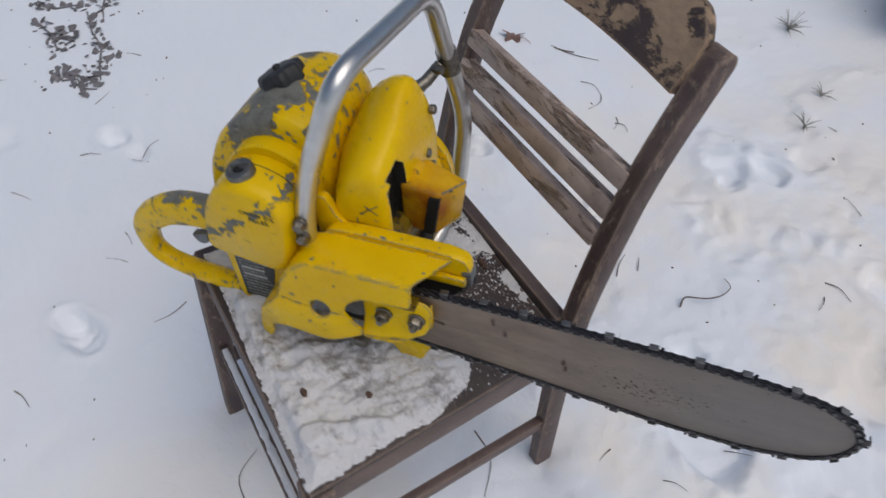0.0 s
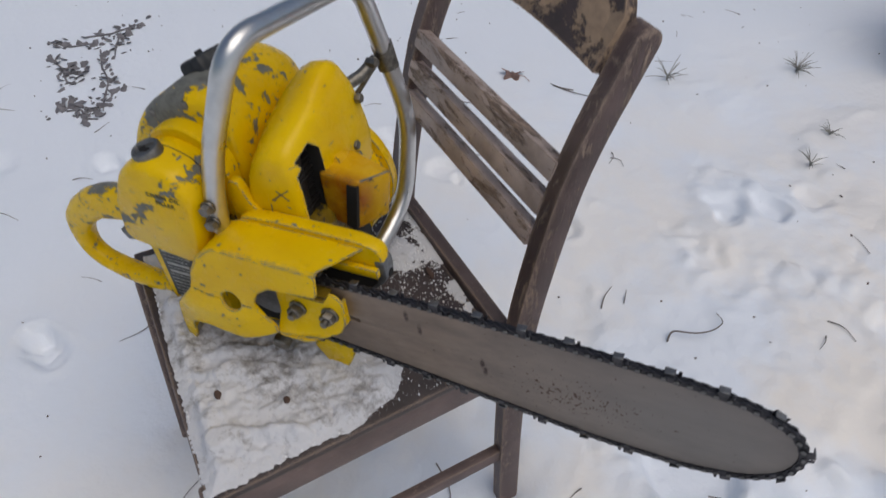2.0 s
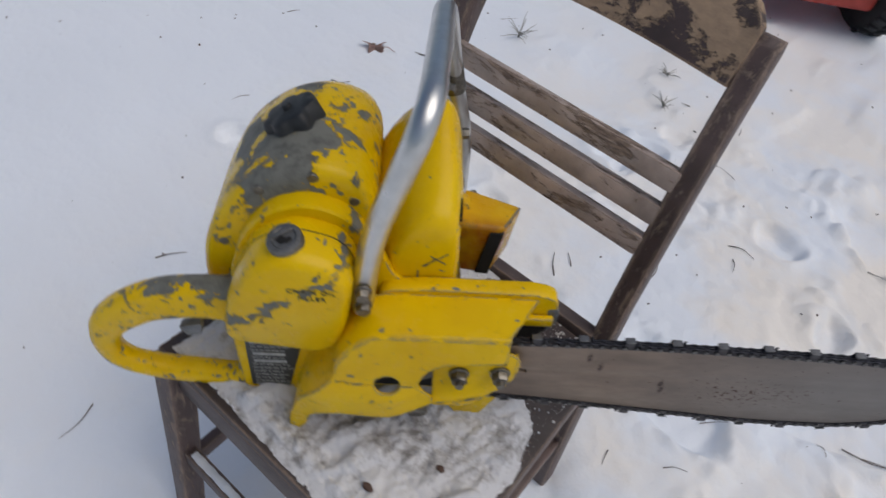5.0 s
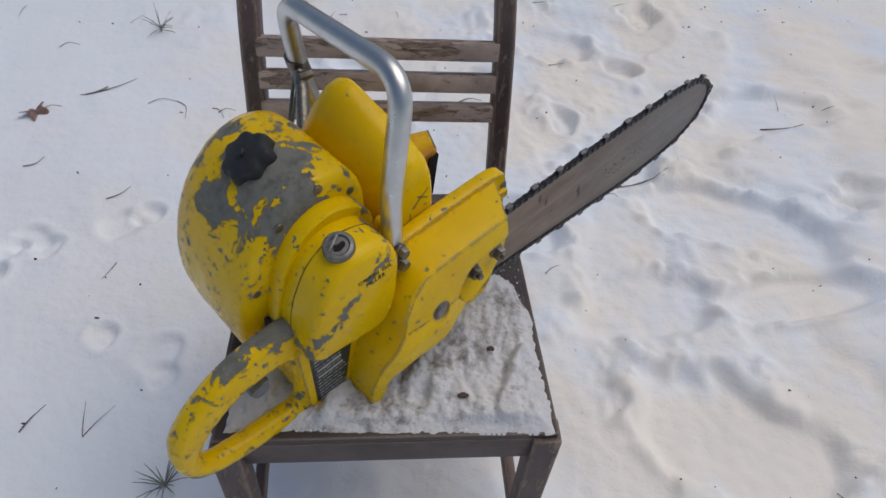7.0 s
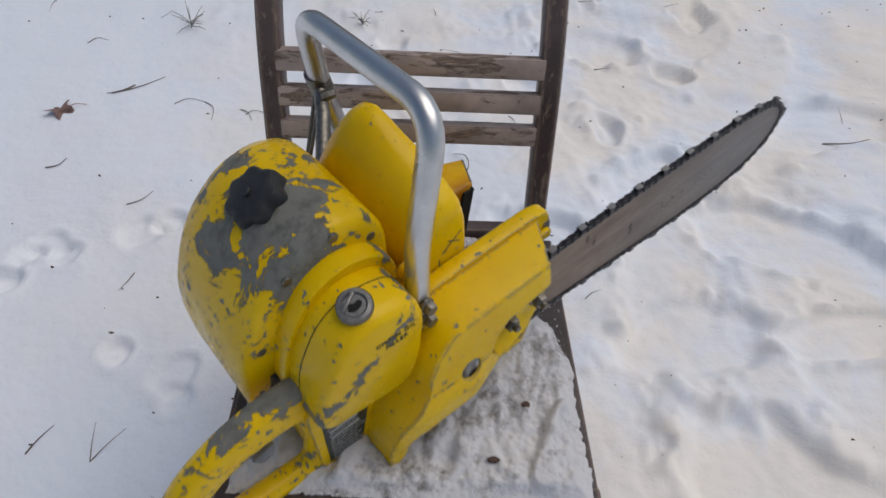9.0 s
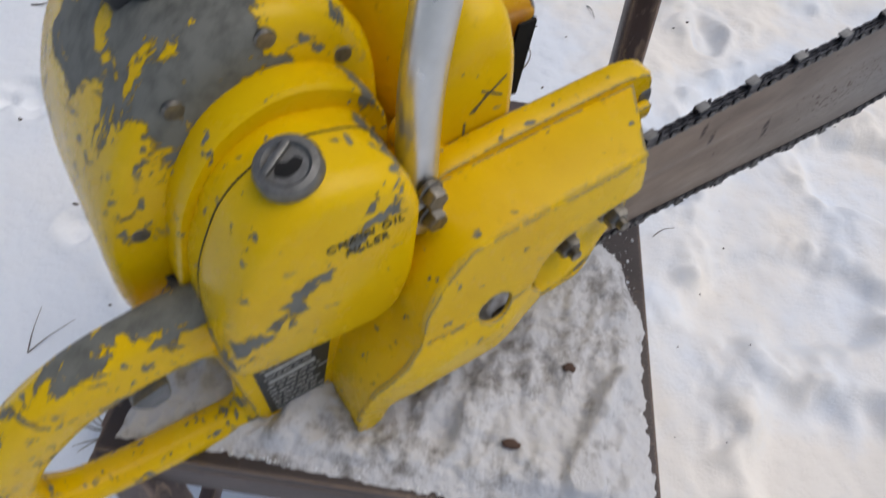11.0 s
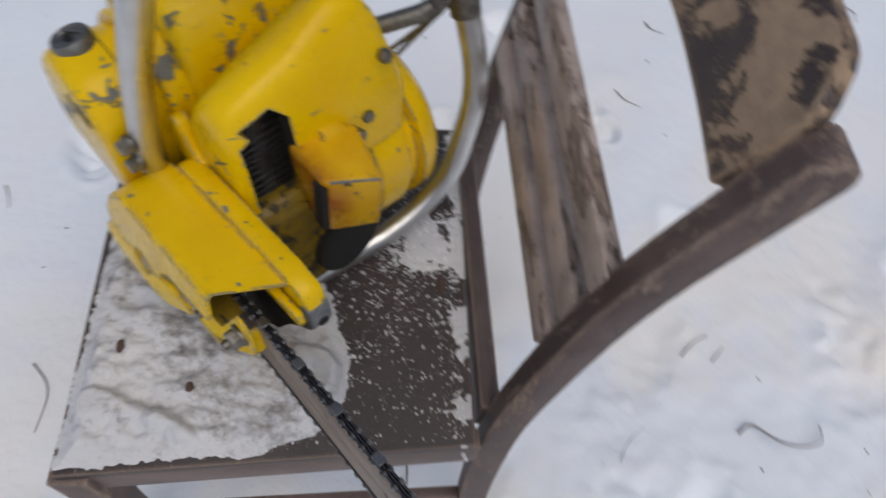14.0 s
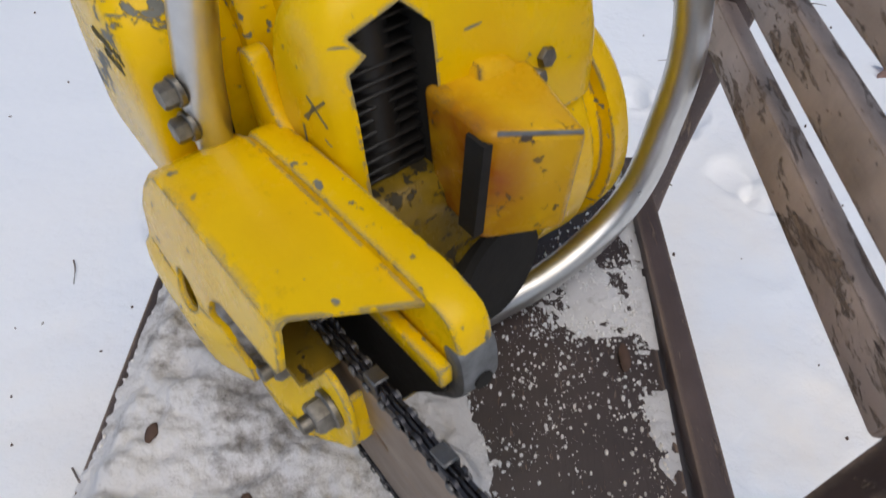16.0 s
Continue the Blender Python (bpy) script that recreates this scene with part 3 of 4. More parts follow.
def scatter_ice():
    rnd = random.Random(4)
    ball = bmesh.new()
    bmesh.ops.create_icosphere(ball, subdivisions=1, radius=1)
    ball.verts.ensure_lookup_table()
    shell = [v.co.copy() for v in ball.verts]
    tris = [[v.index for v in f.verts] for f in ball.faces]
    ball.free()
    drifts = [(0.008, 0.134, 0.030, 1.0), (-0.035, 0.160, 0.030, 1.0), (-0.057, 0.200, 0.028, 1.2), (0.062, 0.221, 0.018, 1.0), (0.11, 0.222, 0.016, 0.8), (0.014, 0.215, 0.018, 0.8), (0.075, 0.103, 0.022, 0.5), (0.045, 0.075, 0.02, 0.6)]
    verts, faces = [], []
    for _ in range(60000):
        x, y = rnd.uniform(-0.205, 0.212), rnd.uniform(-0.185, 0.224)
        d = seat_cover(x, y)
        if d > 0.001 or x > 0.222 - 0.065 * (y + 0.19):
            continue
        clump = max(0.0, noise.noise((x * 30, y * 30, 6.0)) + 0.5 * noise.noise((x * 90, y * 90, 2.0)))
        heap = sum(k * math.exp(-((x - a) ** 2 + (y - b) ** 2) / (2 * r * r)) for a, b, r, k in drifts)
        fringe = math.exp(d * 800)
        if rnd.random() > 0.006 + 0.24 * clump ** 1.8 + 0.5 * fringe + heap * (0.10 + 0.9 * clump):
            continue
        r = 0.00025 + 0.0016 * rnd.random() ** 5
        m = Matrix.Translation((x, y, SEAT_Z + r * 0.5)) @ Euler((rnd.random() * 6, rnd.random() * 6, 0)).to_matrix().to_4x4() @ Matrix.Diagonal((r * rnd.uniform(0.8, 1.7), r, r * 0.8, 1))
        k = len(verts)
        verts += [m @ v for v in shell]
        faces += [[k + i for i in t] for t in tris]
    me = bpy.data.meshes.new("ice_grains")
    me.from_pydata(verts, [], faces)
    me.materials.append(M_ICE)
    me.shade_smooth()
    return tagged(new("ice_grains", me), "scattered white ice grains on bare brown seat wood", "snow", kind="stuff")


scatter_ice()


# ---- the chainsaw; x forward along the bar, y to its left, z up ----
SAW = pose(0.150, 0.0, 0.590, 0, -4.5, 41.5)
saw = thing("chainsaw", "old yellow chainsaw with chipped paint lying across a chair seat", "chainsaw", SAW)

# guide bar
BAR = [(-0.06, 0.034), (0.05, 0.040), (0.16, 0.042), (0.30, 0.040), (0.40, 0.036), (0.464, 0.026), (0.501, 0.003), (0.513, -0.025), (0.504, -0.057),
       (0.476, -0.080), (0.42, -0.094), (0.32, -0.095), (0.18, -0.081), (0.05, -0.068), (-0.06, -0.060)]
BARLINE = shape(BAR, 5, 0.03)
slot = shape([(0.012, -0.006), (0.032, -0.009), (0.032, -0.016), (0.012, -0.013)], 3, 0.003)
bar = part("guide_bar", sheet([BARLINE, slot], 0.030, 0.0048, 0.0005), M_BAR, saw, "grey-brown steel bar with rust specks")
# the bar sits a little askew in its clamp
ASKEW = Matrix.Translation((0, 0.028, 0)) @ Matrix.Rotation(radians(-1.6), 4, "Z") @ Matrix.Rotation(radians(-1.5), 4, "Y") @ Matrix.Translation((0, -0.030, 0))
bar.matrix_basis = ASKEW


def along(line, s):
    for a, b in zip(line, line[1:]):
        d = (b - a).length
        if s <= d:
            return a.lerp(b, s / d), (b - a).normalized()
        s -= d
    return line[-1], (line[-1] - line[-2]).normalized()


def rivets(bm, at):
    """Bright rivet heads on both faces of a link."""
    old = set(bm.faces)
    for y in (-0.0045, 0.0045):
        for a in (-at, at):
            cyl((a, y - 0.0008, 0), (a, y + 0.0008, 0), 0.0021, 8, bm, 0.0004)
    for f in bm.faces:
        if f not in old:
            f.material_index = 1
    return bm


def build_chain():
    line = [Vector(p) for p in BARLINE]
    total = sum((b - a).length for a, b in zip(line, line[1:]))
    base, pitch = bmesh.new(), 0.0123
    n = int(total / pitch)
    straps, cutters = [], []
    for k in range(n):
        p, d = along(line, (k + 0.5) * pitch)
        nrm = Vector((-d.y, d.x))
        q = p + nrm * 0.0042
        m = Matrix(((d.x, 0, nrm.x, q.x), (0, 1, 0, 0.030), (d.y, 0, nrm.y, q.y), (0, 0, 0, 1)))
        # drive link between the straps
        lk = box((0.0125, 0.0016, 0.0085), (0, 0, 0), 0.0006, 1)
        bmesh.ops.transform(lk, matrix=m, verts=lk.verts)
        join(base, lk)
        rv = cyl((0.006, -0.0042, 0), (0.006, 0.0042, 0), 0.0024, 8)
        bmesh.ops.transform(rv, matrix=m, verts=rv.verts)
        join(base, rv)
        (cutters if k % 4 == 1 else straps).append((m, k))
    chain = part("chain", base, M_CHAIN, saw, "oily dark saw chain")
    chain.matrix_basis = ASKEW
    bm = bmesh.new()
    for y in (-0.0026, 0.0026):
        for a in (-0.0055, 0.0055):
            cyl((a, y - 0.0009, 0), (a, y + 0.0009, 0), 0.0046, 10, bm)
        box((0.011, 0.0018, 0.0066), (0, y, 0), 0, 1, bm)
    strap = part("tie_strap", rivets(bm, 0.0055), M_CHAIN, chain)
    strap.data.materials.append(M_RIVET)
    bm = bmesh.new()
    for y in (-0.0026, 0.0026):
        box((0.0175, 0.0018, 0.0088), (0, y, 0), 0.0012, 1, bm)
    box((0.0105, 0.0072, 0.0016), (-0.002, 0.0, 0.0092), 0.0004, 1, bm, Matrix.Rotation(radians(-7), 4, "Y"))
    box((0.0105, 0.0016, 0.0075), (-0.002, -0.0032, 0.0062), 0.0004, 1, bm)
    box((0.0034, 0.0018, 0.0065), (0.0075, -0.0028, 0.0062), 0.0008, 1, bm)
    cutter = part("cutter", rivets(bm, 0.0058), M_CHAIN, chain, "bright worn cutter tooth")
    cutter.data.materials.append(M_RIVET)
    for f in cutter.data.polygons:
        if f.center.z > 0.0075 and f.center.x < 0.005:
            f.material_index = 1
    for lst, ob in ((straps, strap), (cutters, cutter)):
        for i, (m, k) in enumerate(lst):
            o = ob if i == 0 else bpy.data.objects.new(ob.name, ob.data)
            if i:
                scene.collection.objects.link(o)
                o.parent = chain
                if "label" in ob:
                    o["label"] = ob["label"]
            o.matrix_basis = m @ (Matrix.Diagonal((1, -1 if (k // 4) % 2 else 1, 1, 1)) if ob is cutter else Matrix())


build_chain()

# clutch cover: folded sheet with top, round back and pierced side
SIDE = [(0.001, 0.0765), (0.001, 0.046), (-0.064, 0.040), (-0.070, 0.036), (-0.083, 0.027), (-0.0905, 0.008), (-0.088, -0.008), (-0.080, -0.021), (-0.073, -0.030), (-0.072, -0.044), (-0.084, -0.050), (-0.105, -0.057), (-0.126, -0.061), (-0.153, -0.058), (-0.173, -0.053), (-0.191, -0.055), (-0.210, -0.072), (-0.219, -0.103), (-0.229, -0.123), (-0.240, -0.122), (-0.236, -0.085), (-0.220, -0.035),
        (-0.200, -0.012), (-0.181, 0.010), (-0.176, 0.035), (-0.158, 0.060), (-0.137, 0.0765)]
FLARE = [(0.080, 0.0), (0.045, 0.006), (0.006, 0.011), (-0.008, 0.0155), (-0.022, 0.018), (-0.05, 0.017), (-0.08, 0.012), (-0.13, 0.006)]


def bulge_at(u, w):
    """How far the side is bent out: a little down to the crack, then a rounded swell that fades at the foot and the nuts."""
    out = 0.0
    for (w0, a), (w1, b) in zip(FLARE, FLARE[1:]):
        if w1 <= w <= w0:
            out = a + (b - a) * (w0 - w) / (w0 - w1)
    out *= min(1.0, max(0.0, (u + 0.250) / 0.06))
    if w < 0.012:
        out *= 1 - 0.72 * ease((0.012 - w) / 0.02) * ease((u + 0.125) / 0.055)
    return out


def bulge(bm):
    for k in range(16):
        for co, no in (((0, 0, 0.07 - 0.0125 * k), (0, 0, 1)), ((-0.02 - 0.0145 * k, 0, 0), (1, 0, 0))):
            bmesh.ops.bisect_plane(bm, geom=bm.verts[:] + bm.edges[:] + bm.faces[:], plane_co=co, plane_no=no, dist=1e-6)
    for v in bm.verts:
        v.co.y -= bulge_at(v.co.x, v.co.z)
    return bm


crack = [[(-0.1775, 0.0085), (-0.158, 0.0052), (-0.139, 0.0042), (-0.139, 0.0031), (-0.158, 0.0040), (-0.1775, 0.0068)], [(-0.108, 0.0022), (-0.0955, 0.0012), (-0.0955, -0.0002), (-0.108, 0.0010)]]
side = sheet([shape(SIDE, 4, 0.006), ring2((-0.123, 0.0045), 0.0140, 28), *crack], 0.003, 0.004, 0.0003)
cover = part("clutch_cover", bulge(side), M_YELLOW, saw, "chipped yellow clutch cover with round holes")
part("front_flange", box((0.003, 0.012, 0.040), (0.0165, 0.0205, 0.004), 0.001, 1), M_YELLOW, cover)
part("inner_ledge", box((0.074, 0.023, 0.003), (-0.034, 0.0135, 0.0335), 0.001, 1), M_CASE, cover, "oily ledge inside the cover")
bm = bmesh.new()
SPINE = [(0.012, 0.080), (-0.04, 0.0805), (-0.10, 0.0795), (-0.130, 0.0785), (-0.150, 0.071), (-0.166, 0.055), (-0.177, 0.036), (-0.181, 0.012), (-0.198, -0.012), (-0.219, -0.035), (-0.232, -0.075), (-0.239, -0.118)]
T = 0.0028
outer, inner = [], []
for k, (u, w) in enumerate(SPINE):
    a, b = Vector(SPINE[max(k - 1, 0)]), Vector(SPINE[min(k + 1, len(SPINE) - 1)])
    d = (b - a).normalized()
    nv = Vector((d.y, -d.x))
    outer.append(Vector((u, w)))
    inner.append(Vector((u, w)) - nv * T)
loops = []
for k in range(len(SPINE)):
    far = 0.056 if k < 6 else 0.050
    slant = (0.022, -0.010) if k == 0 else (0, 0)
    o, i = outer[k], inner[k]
    out = bulge_at(o.x, o.y)
    r = 0.0042
    nv = (o - i).normalized()
    fold = [(o - nv * (r - r * math.sin(a)), 0.001 - out + r - r * math.cos(a)) for a in (0.0, 0.4, 0.8, 1.2, 1.57)]
    back = [(p - nv * (T - 0.0002), y + 0.0022) for p, y in reversed(fold[1:])]
    loops.append([(p.x + slant[1], y, p.y) for p, y in fold] + [(o.x + slant[0], far, o.y), (i.x + slant[0], far, i.y)] + [(p.x + slant[1], y, p.y) for p, y in back])
rings(bm, loops)
part("top_plate", bm, M_YELLOW, cover, "bent yellow top of the cover with rubbed edges")
# inner nut plate
NUTP = [(-0.074, 0.034), (0.012, 0.034), (0.021, 0.020), (0.018, -0.012), (0.008, -0.034), (-0.010, -0.043), (-0.035, -0.051), (-0.074, -0.052)]
bm = sheet([shape(NUTP, 3, 0.006)], 0.0165, 0.004, 0.001)
for k in range(8):
    bmesh.ops.bisect_plane(bm, geom=bm.verts[:] + bm.edges[:] + bm.faces[:], plane_co=(0, 0, -0.012 - 0.005 * k), plane_no=(0, 0, 1), dist=1e-6)
for v in bm.verts:
    v.co.y -= 0.015 * ease((-0.012 - v.co.z) / 0.034) * ease((0.012 - v.co.x) / 0.05)
part("nut_plate", bm, M_YELLOW, cover, "scuffed yellow plate under the bar nuts")
for u, w in ((0.0, 0.0), (-0.045, -0.004)):
    bm = cyl((u, 0.0150, w), (u, 0.0105, w), 0.0115, 20, None, 0.001)
    hexa((u, 0.011, w), (u, 0.0015, w), 0.0098, bm)
    cyl((u, 0.003, w), (u, -0.005, w), 0.0048, 12, bm, 0.001)
    part("bar_nut", bm, M_STEEL, cover, "dull steel hexagon nut on a stud")
part("clutch_drum", cyl((-0.10, 0.028, -0.01), (-0.10, 0.046, -0.01), 0.042, 40, None, 0.003), M_CAST, saw, "grey clutch drum inside the cover")
part("drain_plug", cyl((-0.088, 0.02, -0.085), (-0.088, 0.006, -0.088), 0.012, 20, None, 0.002), M_STEEL, saw)

# bar pad and casting behind the bar
PAD = [(0.057, 0.070), (0.052, 0.082), (0.03, 0.088), (-0.08, 0.088), (-0.135, 0.084), (-0.140, 0.02), (-0.16, -0.11), (-0.06, -0.11), (-0.01, -0.055), (0.022, 0.0), (0.051, 0.028), (0.0575, 0.04)]
bm = body(PAD, [(0.056, 0.985, 0, 0), (0.0585, 1, 0, 0), (0.072, 1, 0, 0), (0.075, 0.985, 0, 0)], 80, (-0.04, 0.0), 0.014)
pad = part("bar_pad", bm, M_YELLOW, saw, "yellow casting wall with bare worn nose")
part("chain_catcher", sheet([shape([(0.044, 0.064), (0.0570, 0.066), (0.0595, 0.056), (0.0595, 0.038), (0.052, 0.026), (0.030, 0.004), (0.026, 0.012), (0.050, 0.040)], 3, 0.006)], 0.0655, 0.0215, 0.003), M_CAST, pad, "bare grey metal nose of the casting")
# added plate, oily; its black also paints in the shade of the cavity
part("bar_plate", sheet([shape([(-0.15, 0.060), (0.040, 0.052), (0.050, 0.034), (0.018, -0.004), (-0.012, -0.055), (-0.06, -0.100), (-0.15, -0.10)], 3, 0.006)], 0.0535, 0.003, 0.0006), M_DARK, pad, "oily plate behind the bar, blackened for the cavity's shade")
part("pad_rail", box((0.066, 0.008, 0.013), (0.020, 0.051, 0.050), 0.002, 2), M_YELLOW, pad)
part("oil_guard", sheet([shape([(-0.056, -0.104), (0.018, -0.035), (0.009, -0.091), (-0.003, -0.12), (-0.014, -0.144), (-0.035, -0.143)], 3, 0.004)], 0.0375, 0.005, 0.001), M_YELLOW, pad, "yellow tongue of the casting below the bar")
# solid disc; its dark colour imitates the shade inside a bolt hole
part("drain_plug", cyl((0.0575, 0.066, 0.042), (0.0605, 0.066, 0.042), 0.005, 14), M_DARK, pad, "dark disc standing in for the shade of a bolt hole")

# crankcase
CASE = [(-0.045, 0.058), (-0.05, -0.02), (-0.055, -0.105), (-0.10, -0.128), (-0.20, -0.126), (-0.23, -0.05), (-0.22, 0.06)]
part("crankcase", body(CASE, [(0.074, 0.97, 0, 0), (0.08, 1, 0, 0), (0.20, 1, 0, 0), (0.215, 0.9, 0, 0)], 64), M_CASE, saw, "oily yellow crankcase casting")
# no real hole here: a solid dark cylinder imitates the opening's shade
part("opening_shade", cyl((-0.09, 0.165, -0.050), (-0.044, 0.172, -0.050), 0.044, 32, None, 0.004), M_DARK, saw, "solid dark cylinder standing in for the shaded exhaust opening under the muffler")

# cylinder shroud, hollowed out over the fins
def shroud_loops():
    spec = [(0.0765, 0.146, -0.118, -0.064, 0.6), (0.0778, 0.156, -0.123, -0.060, 0.6), (0.081, 0.164, -0.127, -0.056, 0.62), (0.089, 0.171, -0.131, -0.053, 0.62), (0.115, 0.181, -0.140, -0.051, 0.62), (0.145, 0.190, -0.150, -0.050, 0.58),
            (0.172, 0.202, -0.158, -0.050, 0.50), (0.192, 0.211, -0.161, -0.050, 0.44), (0.210, 0.214, -0.162, -0.050, 0.42), (0.226, 0.207, -0.160, -0.050, 0.42), (0.238, 0.188, -0.158, -0.050, 0.46), (0.246, 0.164, -0.156, -0.051, 0.52), (0.252, 0.142, -0.155, -0.053, 0.56), (0.258, 0.124, -0.154, -0.057, 0.6), (0.261, 0.11, -0.150, -0.062, 0.6)]
    for l, top, ub, uf, narrow in spec:
        um = uf - 0.030
        ring = [(uf, 0.058), (uf, 0.09)]
        h = top - 0.09
        d = min(1.0, max(0.0, (l - 0.150) / 0.035))
        for k in range(1, 18):
            a = math.pi * k / 18
            # front side steep, rear side leaning
            c = math.cos(a)
            s = math.sin(a)
            u = um + (uf - um) * max(c, 0) ** (0.5 + 0.3 * d) if c >= 0 else um - (um - ub) * abs(c) ** ((0.55 + narrow) * (1 - d) + d)
            ring.append((u, 0.09 + h * s ** (0.75 + 0.2 * d if c > 0 else (narrow + 0.35) * (1 - d) + 1.6 * d)))
        low = max(0.0, 1 - (l - 0.07) / 0.06)
        ring += [(ub, 0.09), (ub + 0.006 * low, 0.081 - 0.010 * (1 - low)), (ub + 0.016 * low, 0.068 - 0.008 * (1 - low)), (ub + 0.028 * low, 0.058)]
        yield [(u, l, w) for u, w in ring]


bm = rings(bmesh.new(), list(shroud_loops()))
hollow = rings(bmesh.new(), [[(u, 0.087, 0.030), (u, 0.133, 0.030), (u, 0.133, 0.148), (u, 0.119, 0.162), (u, 0.090, 0.153), (u, 0.097, 0.143), (u, 0.087, 0.137)] for u in (-0.098, -0.02)])
shroud = part("engine_shroud", cut(bm, hollow), M_SHROUD, saw, "smooth domed yellow engine shroud with small chips", 35)
# cut faces of the hollow blackened: soot plus the recess's shade, as colour
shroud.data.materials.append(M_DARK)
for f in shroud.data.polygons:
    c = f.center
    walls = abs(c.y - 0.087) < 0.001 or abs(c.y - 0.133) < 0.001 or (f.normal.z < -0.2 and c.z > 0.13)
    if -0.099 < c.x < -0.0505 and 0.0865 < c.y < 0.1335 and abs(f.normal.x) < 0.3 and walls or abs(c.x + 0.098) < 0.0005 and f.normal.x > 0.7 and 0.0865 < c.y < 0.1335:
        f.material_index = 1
fin = None
for k in range(13):
    place = Matrix.Translation((-0.0835 + 0.0015 * math.sin(k), 0.110, 0.060 + k * 0.0075))
    if fin is None:
        fin = part("cooling_fin", box((0.032, 0.0455, 0.0022), (0, 0, 0), 0.0006, 1), M_FIN, saw, "sooty black cooling fin")
        f2 = fin
    else:
        f2 = bpy.data.objects.new("cooling_fin", fin.data)
        scene.collection.objects.link(f2)
        f2.parent = saw
        f2["label"] = fin["label"]
    f2.matrix_basis = place
part("cylinder", cyl((-0.082, 0.110, 0.050), (-0.082, 0.110, 0.150), 0.0145, 24), M_FIN, saw)
for u, l, w in ((-0.050, 0.2085, 0.100), (-0.049, 0.232, 0.155), (-0.155, 0.165, 0.150)):
    part("shroud_screw", hexa((u - 0.004, l, w), (u + 0.004, l, w + 0.001), 0.0065), M_STEEL, shroud, "dull steel screw head")

for u, w, turn, size in ((-0.079, 0.112, 38, 0.034), (-0.076, 0.112, -35, 0.020), (-0.084, 0.108, 50, 0.018), (-0.097, 0.082, 86, 0.026)):
    mark = part("scratch", box((size, 0.0008, 0.0016), (0, 0, 0), 0, 1), M_SCAR, shroud, "dark scratch in the paint", 0)
    mark.matrix_basis = Matrix.Translation((u, 0.0765, w)) @ Matrix.Rotation(radians(-turn), 4, "Y")

# muffler
bm = rings(bmesh.new(), [[(-0.062, 0.131, 0.034), (-0.015, 0.128, 0.031), (0.011, 0.169, 0.033), (-0.048, 0.190, 0.036)], [(-0.060, 0.128, 0.114), (-0.003, 0.126, 0.112), (0.020, 0.171, 0.104), (-0.046, 0.192, 0.110)]])
bmesh.ops.bevel(bm, geom=bm.edges[:], offset=0.006, segments=3, profile=0.5, affect="EDGES")
muffler = part("muffler", bm, M_BURNT, saw, "heat-browned yellow muffler box", 50)
part("muffler_outlet", rings(bmesh.new(), [[(u - 0.013, 0.1245, w), (u + 0.0015, 0.1235, w), (u + 0.0025, 0.132, w), (u - 0.013, 0.132, w)] for u, w in ((-0.0165, 0.038), (-0.0060, 0.105))]), M_DARK, muffler, "sooty black outlet slot")
part("muffler_seam", tube([(-0.0035, 0.131, 0.1098), (0.0165, 0.1685, 0.1030)], 0.0013, 6), M_CAST, muffler, "bare metal seam along the edge")
bm = rings(bmesh.new(), [[(-0.06, 0.150, 0.10), (-0.036, 0.148, 0.10), (-0.032, 0.186, 0.09), (-0.06, 0.19, 0.09)], [(-0.058, 0.156, 0.121), (-0.044, 0.155, 0.119), (-0.042, 0.180, 0.112), (-0.058, 0.183, 0.114)]])
bmesh.ops.bevel(bm, geom=bm.edges[:], offset=0.005, segments=2, profile=0.5, affect="EDGES")
part("muffler_hump", bm, M_BURNT, muffler)
part("muffler_bolt", hexa((-0.040, 0.187, 0.100), (-0.032, 0.189, 0.101), 0.0065), M_STEEL, muffler)

# starter housing with a rim
HC = (-0.135, 0.0)
bm = bmesh.new()
rings(bm, [[(HC[0] + r * math.cos(a), l, HC[1] + r * math.sin(a)) for a in (2 * math.pi * k / 56 for k in range(56))] for l, r in
           ((0.205, 0.086), (0.212, 0.096), (0.245, 0.098), (0.252, 0.094), (0.254, 0.088), (0.266, 0.088), (0.268, 0.098), (0.285, 0.096), (0.298, 0.084), (0.303, 0.06))])
starter = part("starter_housing", bm, M_YELLOW, saw, "round yellow starter housing")

# fuel tank
TANK = [(-0.142, -0.045), (-0.142, 0.165), (-0.158, 0.196), (-0.198, 0.211), (-0.242, 0.202), (-0.291, 0.162), (-0.325, 0.100), (-0.337, 0.03), (-0.327, -0.04), (-0.28, -0.11), (-0.19, -0.11)]
tank = part("fuel_tank", body(TANK, [(0.099, 0.90, 0, 0), (0.1005, 0.945, 0, 0), (0.104, 0.98, 0, 0), (0.110, 1, 0, 0), (0.17, 1.0, 0, 0), (0.215, 1.0, 0, 0), (0.244, 0.975, 0.0, 0), (0.260, 0.92, 0.003, 0), (0.270, 0.82, 0.006, 0), (0.275, 0.66, 0.008, 0)], 96, (-0.225, 0.05), 0.035),
            M_TANK, saw, "yellow fuel tank with paint worn to grey metal", 50)
cap = Matrix.Translation((-0.2260, 0.182, 0.191)) @ Matrix.Rotation(radians(-28), 4, "Y") @ Matrix.Rotation(radians(-6), 4, "X")
bm = bmesh.new()
loops = []
for z, s in ((-0.004, 0.92), (0.002, 1.0), (0.017, 1.0), (0.023, 0.93), (0.025, 0.8)):
    loops.append([cap @ Vector(((0.0298 + 0.0026 * math.cos(7 * a)) * s * math.cos(a), (0.0298 + 0.0026 * math.cos(7 * a)) * s * math.sin(a), z)) for a in (2 * math.pi * k / 84 for k in range(84))])
rings(bm, loops)
knob = part("fuel_cap", bm, M_BLACK, tank, "black lobed plastic filler cap")
